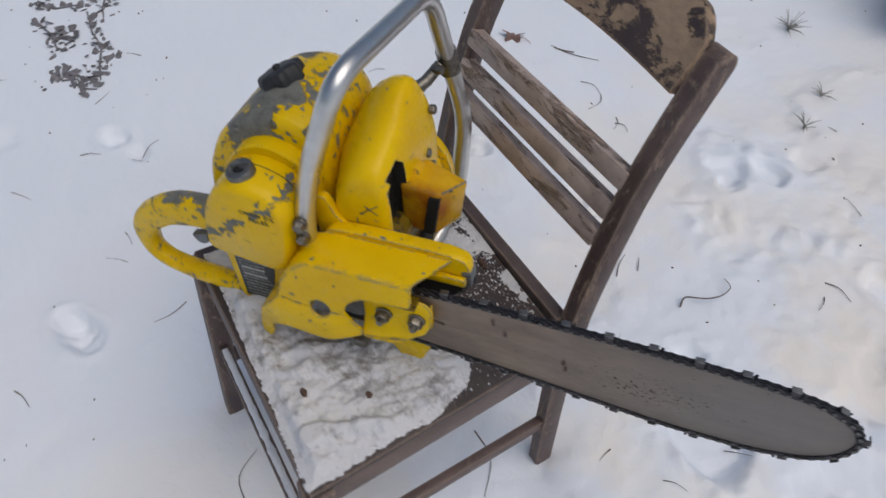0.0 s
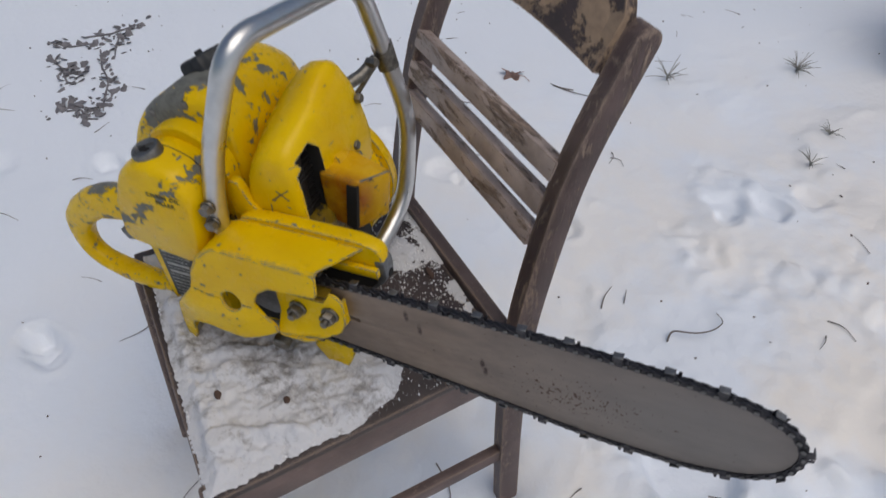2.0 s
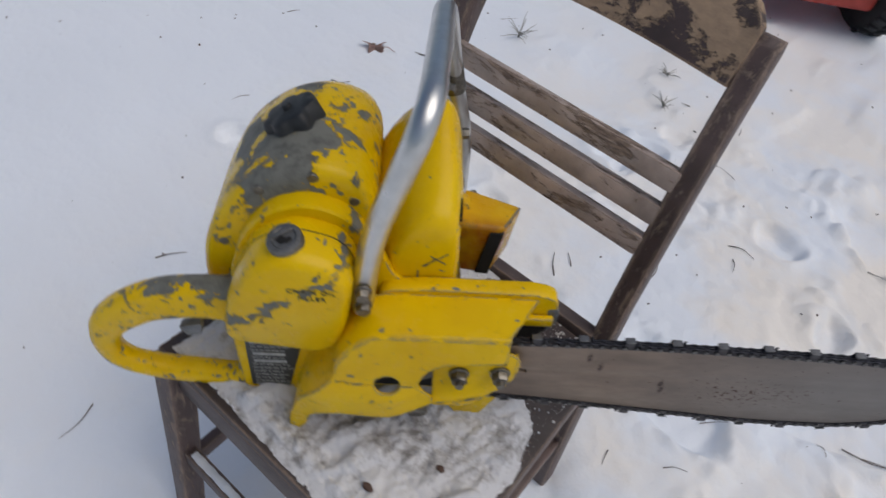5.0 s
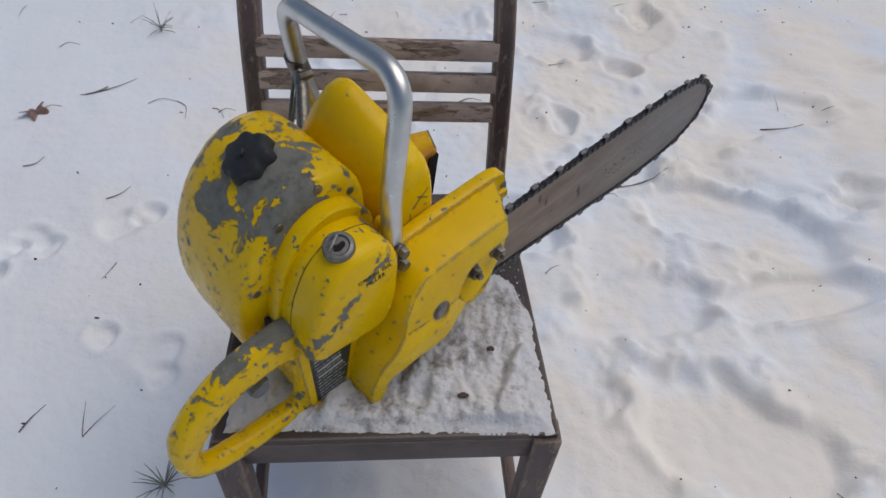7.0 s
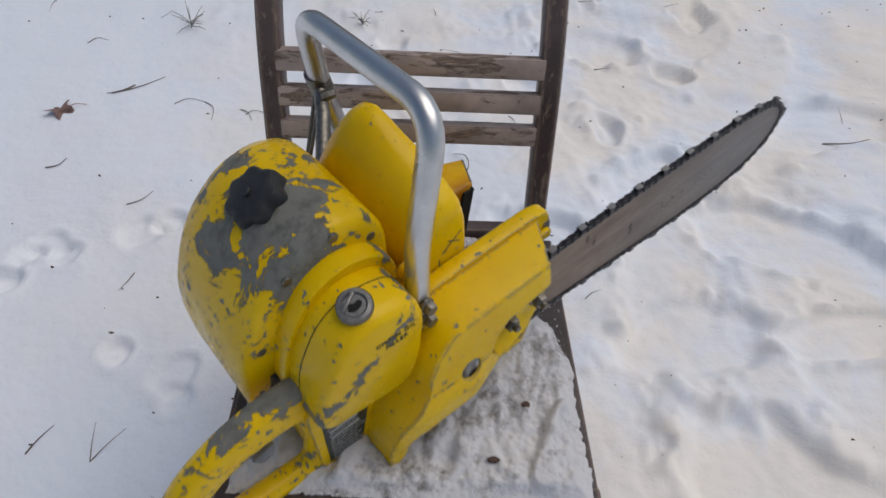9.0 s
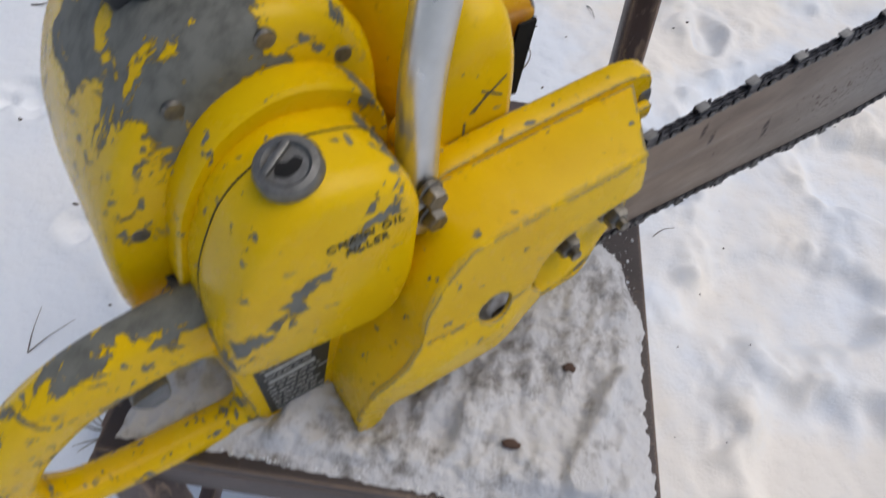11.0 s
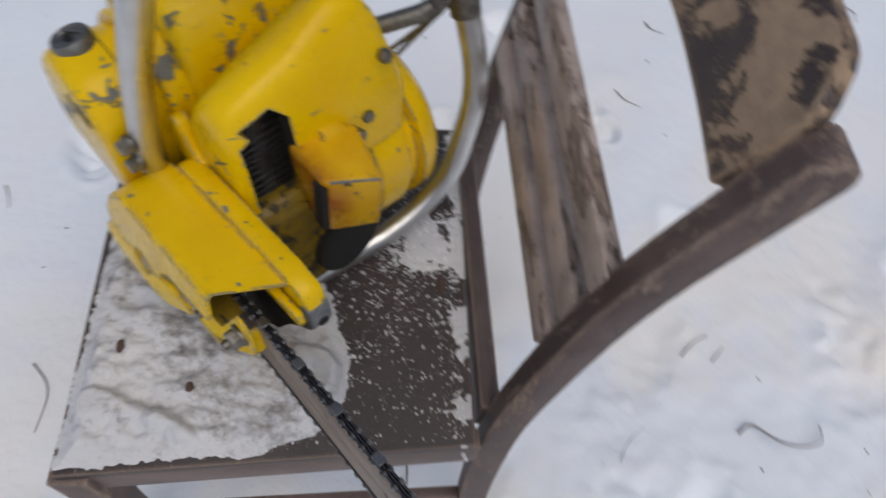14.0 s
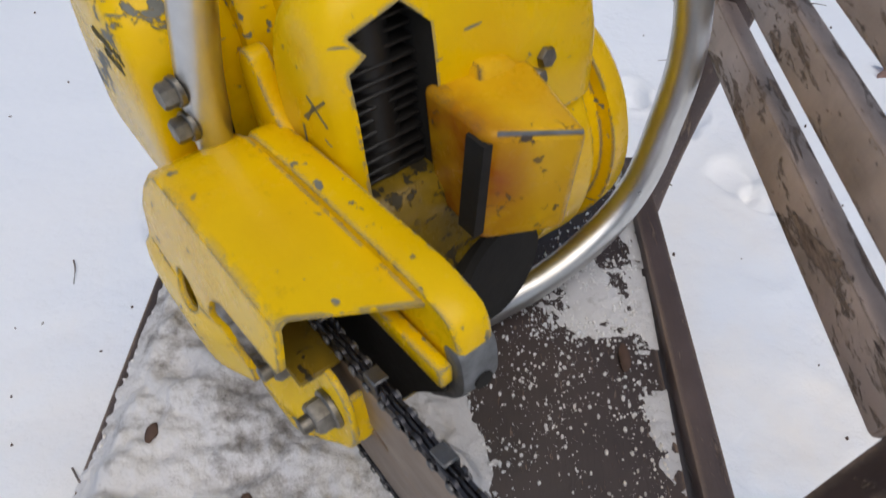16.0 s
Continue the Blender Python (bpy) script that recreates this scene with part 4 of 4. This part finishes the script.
part("cap_vent", cyl(cap @ Vector((0, 0, 0.022)), cap @ Vector((0, 0, 0.030)), 0.005, 16, None, 0.001), M_BLACK, knob)
for u, w in ((-0.202, 0.196), (-0.163, 0.168), (-0.256, 0.176), (-0.302, 0.10)):
    part("tank_screw", cyl((u, 0.108, w), (u, 0.0985, w), 0.006, 14, None, 0.001), M_STEEL, tank, "rusty screw sunk in the tank edge")

# flange between the tanks
NECK = [(-0.150, 0.0), (-0.150, 0.140), (-0.170, 0.168), (-0.205, 0.182), (-0.245, 0.170), (-0.278, 0.13), (-0.30, 0.06), (-0.295, 0.0)]
part("tank_flange", body(NECK, [(0.078, 0.98, 0, 0), (0.080, 1, 0, 0), (0.101, 1, 0, 0)], 64, None, 0.02), M_OIL, saw)

# chain oil tank
OIL = [(-0.300, 0.030), (-0.186, 0.012), (-0.168, 0.05), (-0.158, 0.125), (-0.172, 0.155), (-0.216, 0.170), (-0.255, 0.152), (-0.283, 0.105)]
oil = part("oil_tank", body(OIL, [(0.0175, 0.86, 0, 0), (0.0195, 0.92, 0, 0), (0.024, 0.97, 0, 0), (0.033, 1, 0, 0), (0.076, 1, 0, 0), (0.079, 0.985, 0, 0)], 84, None, 0.02), M_OIL, saw, "rounded yellow chain oil tank with scraped face", 50)
part("tank_seam", body(OIL, [(0.0592, 1.0035, 0, 0), (0.0604, 1.0035, 0, 0)], 84, None, 0.02), M_DARK, oil, "thin dark seam round the oil tank")
oc = Matrix.Translation((-0.221, 0.044, 0.163)) @ Matrix.Rotation(radians(10), 4, "X") @ Matrix.Rotation(radians(-8), 4, "Y")
bm = rings(bmesh.new(), [[oc @ Vector((r * math.cos(a), r * math.sin(a), z)) for a in (2 * math.pi * k / 32 for k in range(32))] for r, z in ((0.0175, -0.004), (0.0175, 0.008), (0.0160, 0.0105), (0.0125, 0.0110), (0.0105, 0.0088))])
ocap = part("oil_cap", bm, M_PLUG, oil, "dull silver filler plug with a broken bar")
# flat dark plate on the plug's floor, painted as the broken hollow's shade
well = part("cap_well_shade", sheet([shape([(-0.0085, -0.002), (-0.003, -0.0062), (0.004, -0.005), (0.0085, -0.001), (0.005, 0.0028), (0.001, 0.001), (-0.004, 0.0042)], 3, 0.002)], 0, 0.0012, 0.0002), M_DARK, ocap, "flat dark plate painting the shade of the plug's hollow")
well.matrix_basis = oc @ Matrix.Translation((0, 0, 0.0086)) @ Matrix.Rotation(radians(-90), 4, "X")
grip = part("cap_bar", box((0.021, 0.0044, 0.003), (0, 0.0066, 0.0098), 0.0010, 2), M_PLUG, ocap)
grip.matrix_basis = oc @ Matrix.Rotation(0.5, 4, "Z")


def words(text, size, m, material, parent, name="lettering", depth=0.0004):
    cu = bpy.data.curves.new("tmp", "FONT")
    cu.body, cu.size, cu.extrude, cu.align_x, cu.align_y = text, size, depth, "CENTER", "CENTER"
    cu.space_character = 1.15
    cu.resolution_u = 2
    ob = bpy.data.objects.new("tmp", cu)
    scene.collection.objects.link(ob)
    me = bpy.data.meshes.new_from_object(ob.evaluated_get(bpy.context.evaluated_depsgraph_get()))
    bpy.data.objects.remove(ob)
    me.materials.append(material)
    out = new(name, me)
    out.parent = parent
    out.matrix_basis = m
    return out


FACE = Matrix(((1, 0, 0, 0), (0, 0, -1, 0), (0, 1, 0, 0), (0, 0, 0, 1)))
for text, w in (("CHAIN OIL", 0.124), ("FILLER", 0.114)):
    words(text, 0.0085, Matrix.Translation((-0.198, 0.0171, w)) @ FACE @ Matrix.Rotation(radians(-3), 4, "Z"), M_INK, oil)

# rear housing with the rating label
REAR = [(-0.300, 0.03), (-0.195, 0.03), (-0.195, -0.128), (-0.262, -0.126), (-0.302, -0.112)]
rear = part("rear_housing", body(REAR, [(0.048, 0.98, 0, 0), (0.050, 1, 0, 0), (0.12, 1, 0, 0), (0.124, 0.97, 0, 0)], 48, None, 0.008), M_YELLOW, saw)
lab = part("rating_label", sheet([[(-0.286, 0.012), (-0.218, 0.010), (-0.248, -0.117), (-0.291, -0.103)]], 0.0475, 0.0012, 0.0003), M_LABEL, rear, "black rating label with rows of white print")
rnd = random.Random(8)
bm = bmesh.new()
for k in range(13):
    w = -0.012 - k * 0.0075
    left = -0.282 - 0.004 * (-w) / 0.11
    wide = (0.052 - 0.014 * (-w) / 0.11) * rnd.uniform(0.75, 1.0)
    if k in (3, 5):
        box((wide, 0.0006, 0.0048), (left + wide / 2 + 0.002, 0.0467, w), 0, 1, bm)
    else:
        x = left
        while x < left + wide:
            s = rnd.uniform(0.003, 0.009)
            box((s, 0.0006, 0.0030 if k == 0 else 0.0014), (x + s / 2, 0.0467, w), 0, 1, bm)
            x += s + 0.0016
part("label_print", bm, M_PRINT, lab, "rows of small white print bars", 0)

# rear handle
LOOP = [(-0.275, 0.070), (-0.325, 0.070), (-0.368, 0.065), (-0.408, 0.048), (-0.443, 0.022), (-0.466, -0.007), (-0.474, -0.045), (-0.467, -0.086), (-0.443, -0.108), (-0.40, -0.122), (-0.33, -0.132), (-0.280, -0.132), (-0.275, 0.02)]
GAP = [(-0.304, 0.012), (-0.342, 0.015), (-0.386, 0.006), (-0.421, -0.017), (-0.441, -0.042), (-0.445, -0.068), (-0.432, -0.084), (-0.395, -0.093), (-0.312, -0.103), (-0.302, -0.05)]
handle = part("rear_handle", sheet([shape(LOOP, 5, 0.02), shape(GAP, 5, 0.012)], 0.068, 0.030, 0.011), M_GRIP, saw, "yellow looped rear handle worn to grey on top", 60)
part("trigger", sheet([shape([(-0.335, 0.0), (-0.365, -0.008), (-0.356, -0.026), (-0.34, -0.022)], 3, 0.006)], 0.066, 0.012, 0.002), M_CAST, handle, "grey metal throttle trigger")
part("rubber_boot", tube([(-0.285, 0.112, 0.05), (-0.295, 0.116, 0.02), (-0.292, 0.118, -0.02)], [0.024, 0.021, 0.026], 20), M_BLACK, saw, "black rubber boot under the tank")

# front handle tube
HB = [(-0.1525, 0.043, 0.068), (-0.1505, 0.046, 0.110), (-0.140, 0.056, 0.170), (-0.094, 0.079, 0.298), (-0.080, 0.318, 0.270), (-0.062, 0.342, 0.145), (-0.042, 0.347, 0.060), (-0.044, 0.315, -0.062), (-0.056, 0.245, -0.110), (-0.075, 0.13, -0.118)]
hb = filleted(HB, 0.042, 9)
front = part("front_handle", tube(hb, [0.0105 if k == 0 else 0.0128 for k in range(len(hb))], 24), M_CHROME, saw, "polished bent tube handle")
for w in (0.110, 0.088):
    bm = cyl((-0.150, 0.034, w), (-0.1495, 0.030, w), 0.0092, 20, None, 0.0008)
    hexa((-0.1495, 0.031, w), (-0.149, 0.0225, w), 0.0078, bm)
    part("handle_bolt", bm, M_STEEL, front, "steel hexagon bolt with washer")
part("handle_bracket", sheet([shape([(-0.152, 0.052), (-0.098, 0.062), (-0.106, 0.078), (-0.122, 0.092), (-0.129, 0.112), (-0.134, 0.123), (-0.145, 0.123), (-0.152, 0.110)], 4, 0.008)], 0.0765, 0.013, 0.002), M_YELLOW, saw, "yellow bracket beside the tube")
cp = Vector((-0.064, 0.3395, 0.157))
bm = tube([cp + Vector((-0.0035, -0.0005, 0.018)), cp + Vector((0.0035, 0.0005, -0.018))], 0.0148, 24)
clampo = part("tube_clamp", bm, M_STEEL, front, "steel band clamp")
bm = tube([cp + Vector((-0.008, -0.012, 0)), (-0.085, 0.305, 0.142), (-0.12, 0.258, 0.125), (-0.128, 0.245, 0.118)], [0.008, 0.009, 0.009, 0.011], 10)
part("brace_strap", bm, M_STEEL, clampo)
part("clamp_bolt", hexa((-0.078, 0.316, 0.158), (-0.062, 0.310, 0.160), 0.0065), M_STEEL, clampo)
bm = tube(filleted([(-0.073, 0.338, 0.15), (-0.105, 0.318, 0.10), (-0.135, 0.30, 0.05)], 0.03), 0.0026, 8)
tube(filleted([(-0.071, 0.331, 0.15), (-0.10, 0.312, 0.11), (-0.14, 0.29, 0.06)], 0.03), 0.0026, 8, bm)
part("tie_wire", bm, M_STEEL, clampo)

# ---- red machine behind, with black tyres ----
def wheel(parent, at, yaw, radius=0.20, wide=0.12):
    prof = [(-wide / 2, radius * 0.55), (-wide / 2, radius * 0.86), (-wide * 0.4, radius * 0.97), (0, radius), (wide * 0.4, radius * 0.97), (wide / 2, radius * 0.86), (wide / 2, radius * 0.55)]
    bm = rings(bmesh.new(), [[(x, r * math.cos(a), r * math.sin(a)) for a in (2 * math.pi * k / 40 for k in range(40))] for x, r in prof])
    tyre = part("tyre", bm, M_TYRE, parent, "black lugged tyre with packed snow")
    tyre.matrix_basis = pose(*at, 0, 0, yaw)
    lug = None
    for k in range(26):
        a = 2 * math.pi * k / 26
        for sx in (-1, 1):
            if lug is None:
                lug = part("lug", box((wide * 0.46, 0.02, 0.02), (0, 0, 0), 0.004, 1), M_TYRE, tyre)
                o = lug
            else:
                o = bpy.data.objects.new("lug", lug.data)
                scene.collection.objects.link(o)
                o.parent = tyre
            o.matrix_basis = Matrix.Translation((sx * wide * 0.25, radius * math.cos(a + 0.06 * sx), radius * math.sin(a + 0.06 * sx))) @ Matrix.Rotation(a, 4, "X") @ Matrix.Rotation(0.4 * sx, 4, "Y")
    rim = part("rim", rings(bmesh.new(), [[(x, r * math.cos(a), r * math.sin(a)) for a in (2 * math.pi * k / 32 for k in range(32))] for x, r in ((-wide * 0.42, 0.05), (-wide * 0.46, radius * 0.56), (wide * 0.46, radius * 0.56), (wide * 0.42, 0.05))]), M_RED, tyre)
    return tyre


machine = thing("garden_machine", "red snow-covered garden machine on black tyres", "machine", pose(-0.27, 2.66, 0, 0, 0, 39))
wheel(machine, (-0.33, -0.04, 0.19), 0)
wheel(machine, (0.30, -0.04, 0.19), 0)
bm = box((0.46, 0.5, 0.30), (0, 0.05, 0.27), 0.02, 3)
part("body", bm, M_RED, machine, "scratched red sheet-metal body")
part("hood", box((0.40, 0.42, 0.22), (0, 0.12, 0.52), 0.05, 4), M_RED, machine)


# ---- litter on the snow ----
def ground_z(x, y):
    return height(x, y)


def twig(points, r, name="twig", label="thin dark twig lying on snow", mat=None):
    pts = [Vector((x, y, ground_z(x, y) + dz)) for x, y, dz in points]
    base = pts[0].copy()
    line = filleted([p - base for p in pts], 0.05, 4)
    n = len(line)
    ob = part(name, tube(line, [0.78 * r * (1 - 0.6 * k / (n - 1)) for k in range(n)], 6), mat or M_BARK, None)
    ob.location = base
    return tagged(ob, label, "twig", "twigs on the snow")


twig([(0.076, 0.752, 0.004), (0.059, 0.775, 0.012), (0.096, 0.814, 0.02), (0.106, 0.854, 0.02), (0.095, 0.896, 0.012), (0.064, 0.904, 0.004)], 0.003, label="crooked dark twig curled on the snow")
for x, y, x2, y2, bend, r in ((1.156, 1.084, 1.316, 1.121, -0.03, 0.0032), (0.683, 0.812, 0.767, 0.82, 0.008, 0.002), (-0.93, 1.112, -0.805, 1.207, -0.02, 0.003), (-0.66, 1.10, -0.62, 1.02, 0.02, 0.002),
                              (-0.55, 1.07, -0.51, 1.03, 0.01, 0.002), (-0.74, 0.67, -0.69, 0.72, -0.015, 0.002), (-0.99, 0.79, -0.95, 0.83, -0.02, 0.0025), (-0.60, 0.023, -0.615, 0.10, 0.0, 0.0013), (-0.60, 0.023, -0.555, 0.09, 0.0, 0.0013),
                              (-0.72, 0.03, -0.69, 0.09, 0.0, 0.0022), (-0.072, 0.685, -0.114, 0.745, 0.006, 0.0025), (-0.06, 0.74, -0.09, 0.77, 0, 0.002), (-0.877, 1.156, -0.944, 1.111, 0.02, 0.003), (-0.74, 1.08, -0.66, 1.10, 0.02, 0.0018), (-0.53, 1.05, -0.48, 1.06, 0.015, 0.0018),
                              (-1.09, -0.36, -1.07, -0.31, 0.004, 0.002), (-1.02, -0.54, -0.97, -0.50, 0, 0.0015), (-0.43, -0.62, -0.38, -0.60, 0.005, 0.002), (0.64, 0.80, 0.78, 0.845, -0.02, 0.0022), (0.37, 0.44, 0.41, 0.47, 0.004, 0.0015), (0.38, 0.61, 0.42, 0.635, 0.004, 0.0015),
                              (0.19, 1.12, 0.26, 1.13, 0.012, 0.0022), (0.22, 1.08, 0.24, 1.04, 0.004, 0.0018), (0.50, 1.34, 0.55, 1.35, 0.005, 0.002), (0.02, -0.28, -0.075, -0.226, 0.03, 0.0018), (0.10, 0.175, 0.226, 0.12, 0.03, 0.002), (-0.06, -0.47, 0.06, -0.435, 0.03, 0.002), (-1.09, 1.36, -1.03, 1.38, 0.02, 0.002)):
    d = Vector((x2 - x, y2 - y))
    side = Vector((-d.y, d.x)).normalized() * bend
    twig([(x, y, 0.001), (x + d.x * 0.45 + side.x, y + d.y * 0.45 + side.y, 0.006), (x2, y2, 0.001)], r)


def tuft(x, y, n, size, seed):
    rnd = random.Random(seed)
    z = ground_z(x, y)
    bm = tube([(0, 0, -0.01), (0.004, 0.002, size * 0.3)], 0.0025, 6)
    for k in range(n):
        a, e = rnd.uniform(0, 6.28), rnd.uniform(0.1, 0.9)
        d = Vector((math.cos(a) * math.cos(e), math.sin(a) * math.cos(e), math.sin(e))) * size * rnd.uniform(0.6, 1.1)
        b = Vector((0.002, 0.001, size * 0.25 * rnd.random()))
        tube([b, b + d * 0.6 + Vector((0, 0, 0.004)), b + d], [0.0013, 0.0011, 0.0005], 4, bm)
    ob = part("pine_sprig", bm, M_NEEDLE)
    ob.location = (x, y, z)
    return tagged(ob, "small dry pine sprig poking out of snow", "plant", "pine sprigs")


for k, (x, y, n, s) in enumerate([(-0.655, 1.93, 26, 0.07), (-0.42, -0.075, 24, 0.055), (-0.80, 1.48, 14, 0.08), (-0.33, 1.72, 10, 0.05), (-0.25, 1.55, 12, 0.05)]):
    tuft(x, y, n, s, 20 + k)


def dead_leaf(x, y, size, seed):
    rnd = random.Random(seed)
    bm = bmesh.new()
    n = 22
    rim = []
    for k in range(n):
        a = 2 * math.pi * k / n
        r = size * (0.75 + 0.25 * math.cos(5 * a) + rnd.uniform(-0.08, 0.08))
        rim.append((r * math.cos(a), r * math.sin(a), 0.012 * math.sin(2 * a) + 0.006 * rnd.random()))
    mid_v = bm.verts.new((0, 0, 0.004))
    vs = [bm.verts.new(p) for p in rim]
    for a, b in zip(vs, vs[1:] + vs[:1]):
        bm.faces.new((mid_v, a, b))
    ex = bmesh.ops.solidify(bm, geom=bm.faces[:], thickness=0.0012)
    tube([(0, 0, 0.004), (size * 0.9, size * 0.6, 0.008), (size * 1.5, size * 0.7, 0.002)], 0.0012, 5, bm)
    ob = part("dead_leaf", bm, M_LEAF)
    ob.location = (x, y, ground_z(x, y) + 0.004)
    return tagged(ob, "curled brown dead leaf on snow", "leaf")


dead_leaf(-1.04, 1.02, 0.042, 3)


def scatter_twigs():
    rnd = random.Random(31)
    for k in range(34):
        x, y = rnd.uniform(-1.7, 1.7), rnd.uniform(-0.9, 2.3)
        if abs(x) < 0.3 and abs(y) < 0.32:
            continue
        a, s, b = rnd.uniform(0, 6.28), rnd.uniform(0.02, 0.085), rnd.uniform(-0.5, 0.5)
        p1 = (x + s * 0.5 * math.cos(a), y + s * 0.5 * math.sin(a))
        p2 = (p1[0] + s * 0.5 * math.cos(a + b), p1[1] + s * 0.5 * math.sin(a + b))
        twig([(x, y, 0.001), (*p1, 0.004), (*p2, 0.001)], rnd.uniform(0.0009, 0.0019))


scatter_twigs()


def scatter_crumbs():
    rnd = random.Random(12)
    bm = bmesh.new()
    for k in range(420):
        x, y = rnd.uniform(-2.2, 2.0), rnd.uniform(-1.2, 2.8)
        if abs(x) < 0.26 and abs(y) < 0.28:
            continue
        r = rnd.uniform(0.0010, 0.0034)
        m = Matrix.Translation((x, y, ground_z(x, y) + r * 0.3)) @ Euler((rnd.random() * 6, rnd.random() * 6, 0)).to_matrix().to_4x4() @ Matrix.Diagonal((r * rnd.uniform(1, 2.2), r, r * 0.6, 1))
        bmesh.ops.create_icosphere(bm, subdivisions=1, radius=1, matrix=m)
    return tagged(part("bark_crumbs", bm, M_CRUMB), "specks of bark and litter strewn over snow", "litter", kind="stuff")


scatter_crumbs()


def weed_clump():
    """Shrivelled leaves and stems half buried, in a few broken strips."""
    rnd = random.Random(5)
    bm = bmesh.new()
    strips = [((-1.92, -0.34), (-1.86, -0.22)), ((-1.92, -0.24), (-1.94, -0.04)), ((-1.90, -0.12), (-1.74, -0.16)), ((-1.78, -0.35), (-1.64, -0.27)), ((-1.80, -0.20), (-1.58, -0.20)), ((-1.58, -0.20), (-1.40, -0.24)), ((-1.50, -0.36), (-1.44, -0.30)), ((-1.44, -0.30), (-1.36, -0.26)), ((-1.70, -0.33), (-1.60, -0.30))]
    for a, b in strips:
        for k in range(26):
            f = rnd.random()
            x, y = a[0] + (b[0] - a[0]) * f + rnd.gauss(0, 0.022), a[1] + (b[1] - a[1]) * f + rnd.gauss(0, 0.022)
            s = rnd.uniform(0.005, 0.020)
            m = Matrix.Translation((x, y, ground_z(x, y) + rnd.uniform(-0.002, 0.006))) @ Euler((rnd.uniform(-0.7, 0.7), rnd.uniform(-0.7, 0.7), rnd.random() * 6)).to_matrix().to_4x4() @ Matrix.Diagonal((s, s * 0.6, 0.0022, 1))
            own = bmesh.new()
            bmesh.ops.create_icosphere(own, subdivisions=2, radius=1)
            for v in own.verts:
                v.co *= 1 + 0.7 * noise.noise(v.co * 1.7 + Vector((k * 3.1, 0, 0)))
            bmesh.ops.transform(own, matrix=m, verts=own.verts)
            join(bm, own)
    for a, b in strips:
        mid = ((a[0] + b[0]) / 2 + 0.02, (a[1] + b[1]) / 2 - 0.01)
        tube([Vector((x, y, ground_z(x, y) + 0.003)) for x, y in (a, mid, b)], [0.003, 0.0035, 0.002], 5, bm)
    return tagged(part("weed_clump", bm, M_WEED), "flattened clump of dead grey-brown weeds in snow", "plant", kind="stuff")


weed_clump()
for k, (x, y) in enumerate(((0.10, -0.141), (0.144, -0.064), (0.014, 0.202))):
    bm = bmesh.new()
    bmesh.ops.create_icosphere(bm, subdivisions=2, radius=1, matrix=Matrix.Diagonal(((0.008, 0.006, 0.013)[k], 0.0045, 0.0022, 1)))
    for v in bm.verts:
        v.co *= 1 + 0.25 * noise.noise(v.co * 300)
    ob = part("bark_flake", bm, M_CRUMB)
    ob.location = (x, y, SEAT_Z + max(0.002, seat_cover(x, y)) + 0.0005)
    tagged(ob, "brown bark flake lying in seat snow", "litter", "bark flakes")


def stretcher_snow():
    bm = bmesh.new()
    n = 200
    loops = []
    for k in range(n):
        f = k / (n - 1)
        x, y = -0.178 + 0.36 * f, -0.2115 + 0.0105 * f
        h = 0.004 + 0.006 * noise.noise((x * 24, 0.0, 4.0)) + 0.004 * noise.noise((x * 70, 0.0, 2.0))
        w = 0.0070 + 0.0030 * noise.noise((x * 60, 1.0, 0.0))
        loops.append([(x, y - w, 0.2145), (x, y - w * 0.7, 0.217 + h * 0.7), (x, y, 0.217 + h), (x, y + w * 0.7, 0.217 + h * 0.7), (x, y + w, 0.2145)])
    return tagged(part("stretcher_snow", rings(bm, loops), M_ICE, smooth=180), "ridge of white snow on the front stretcher", "snow", kind="stuff")


stretcher_snow()
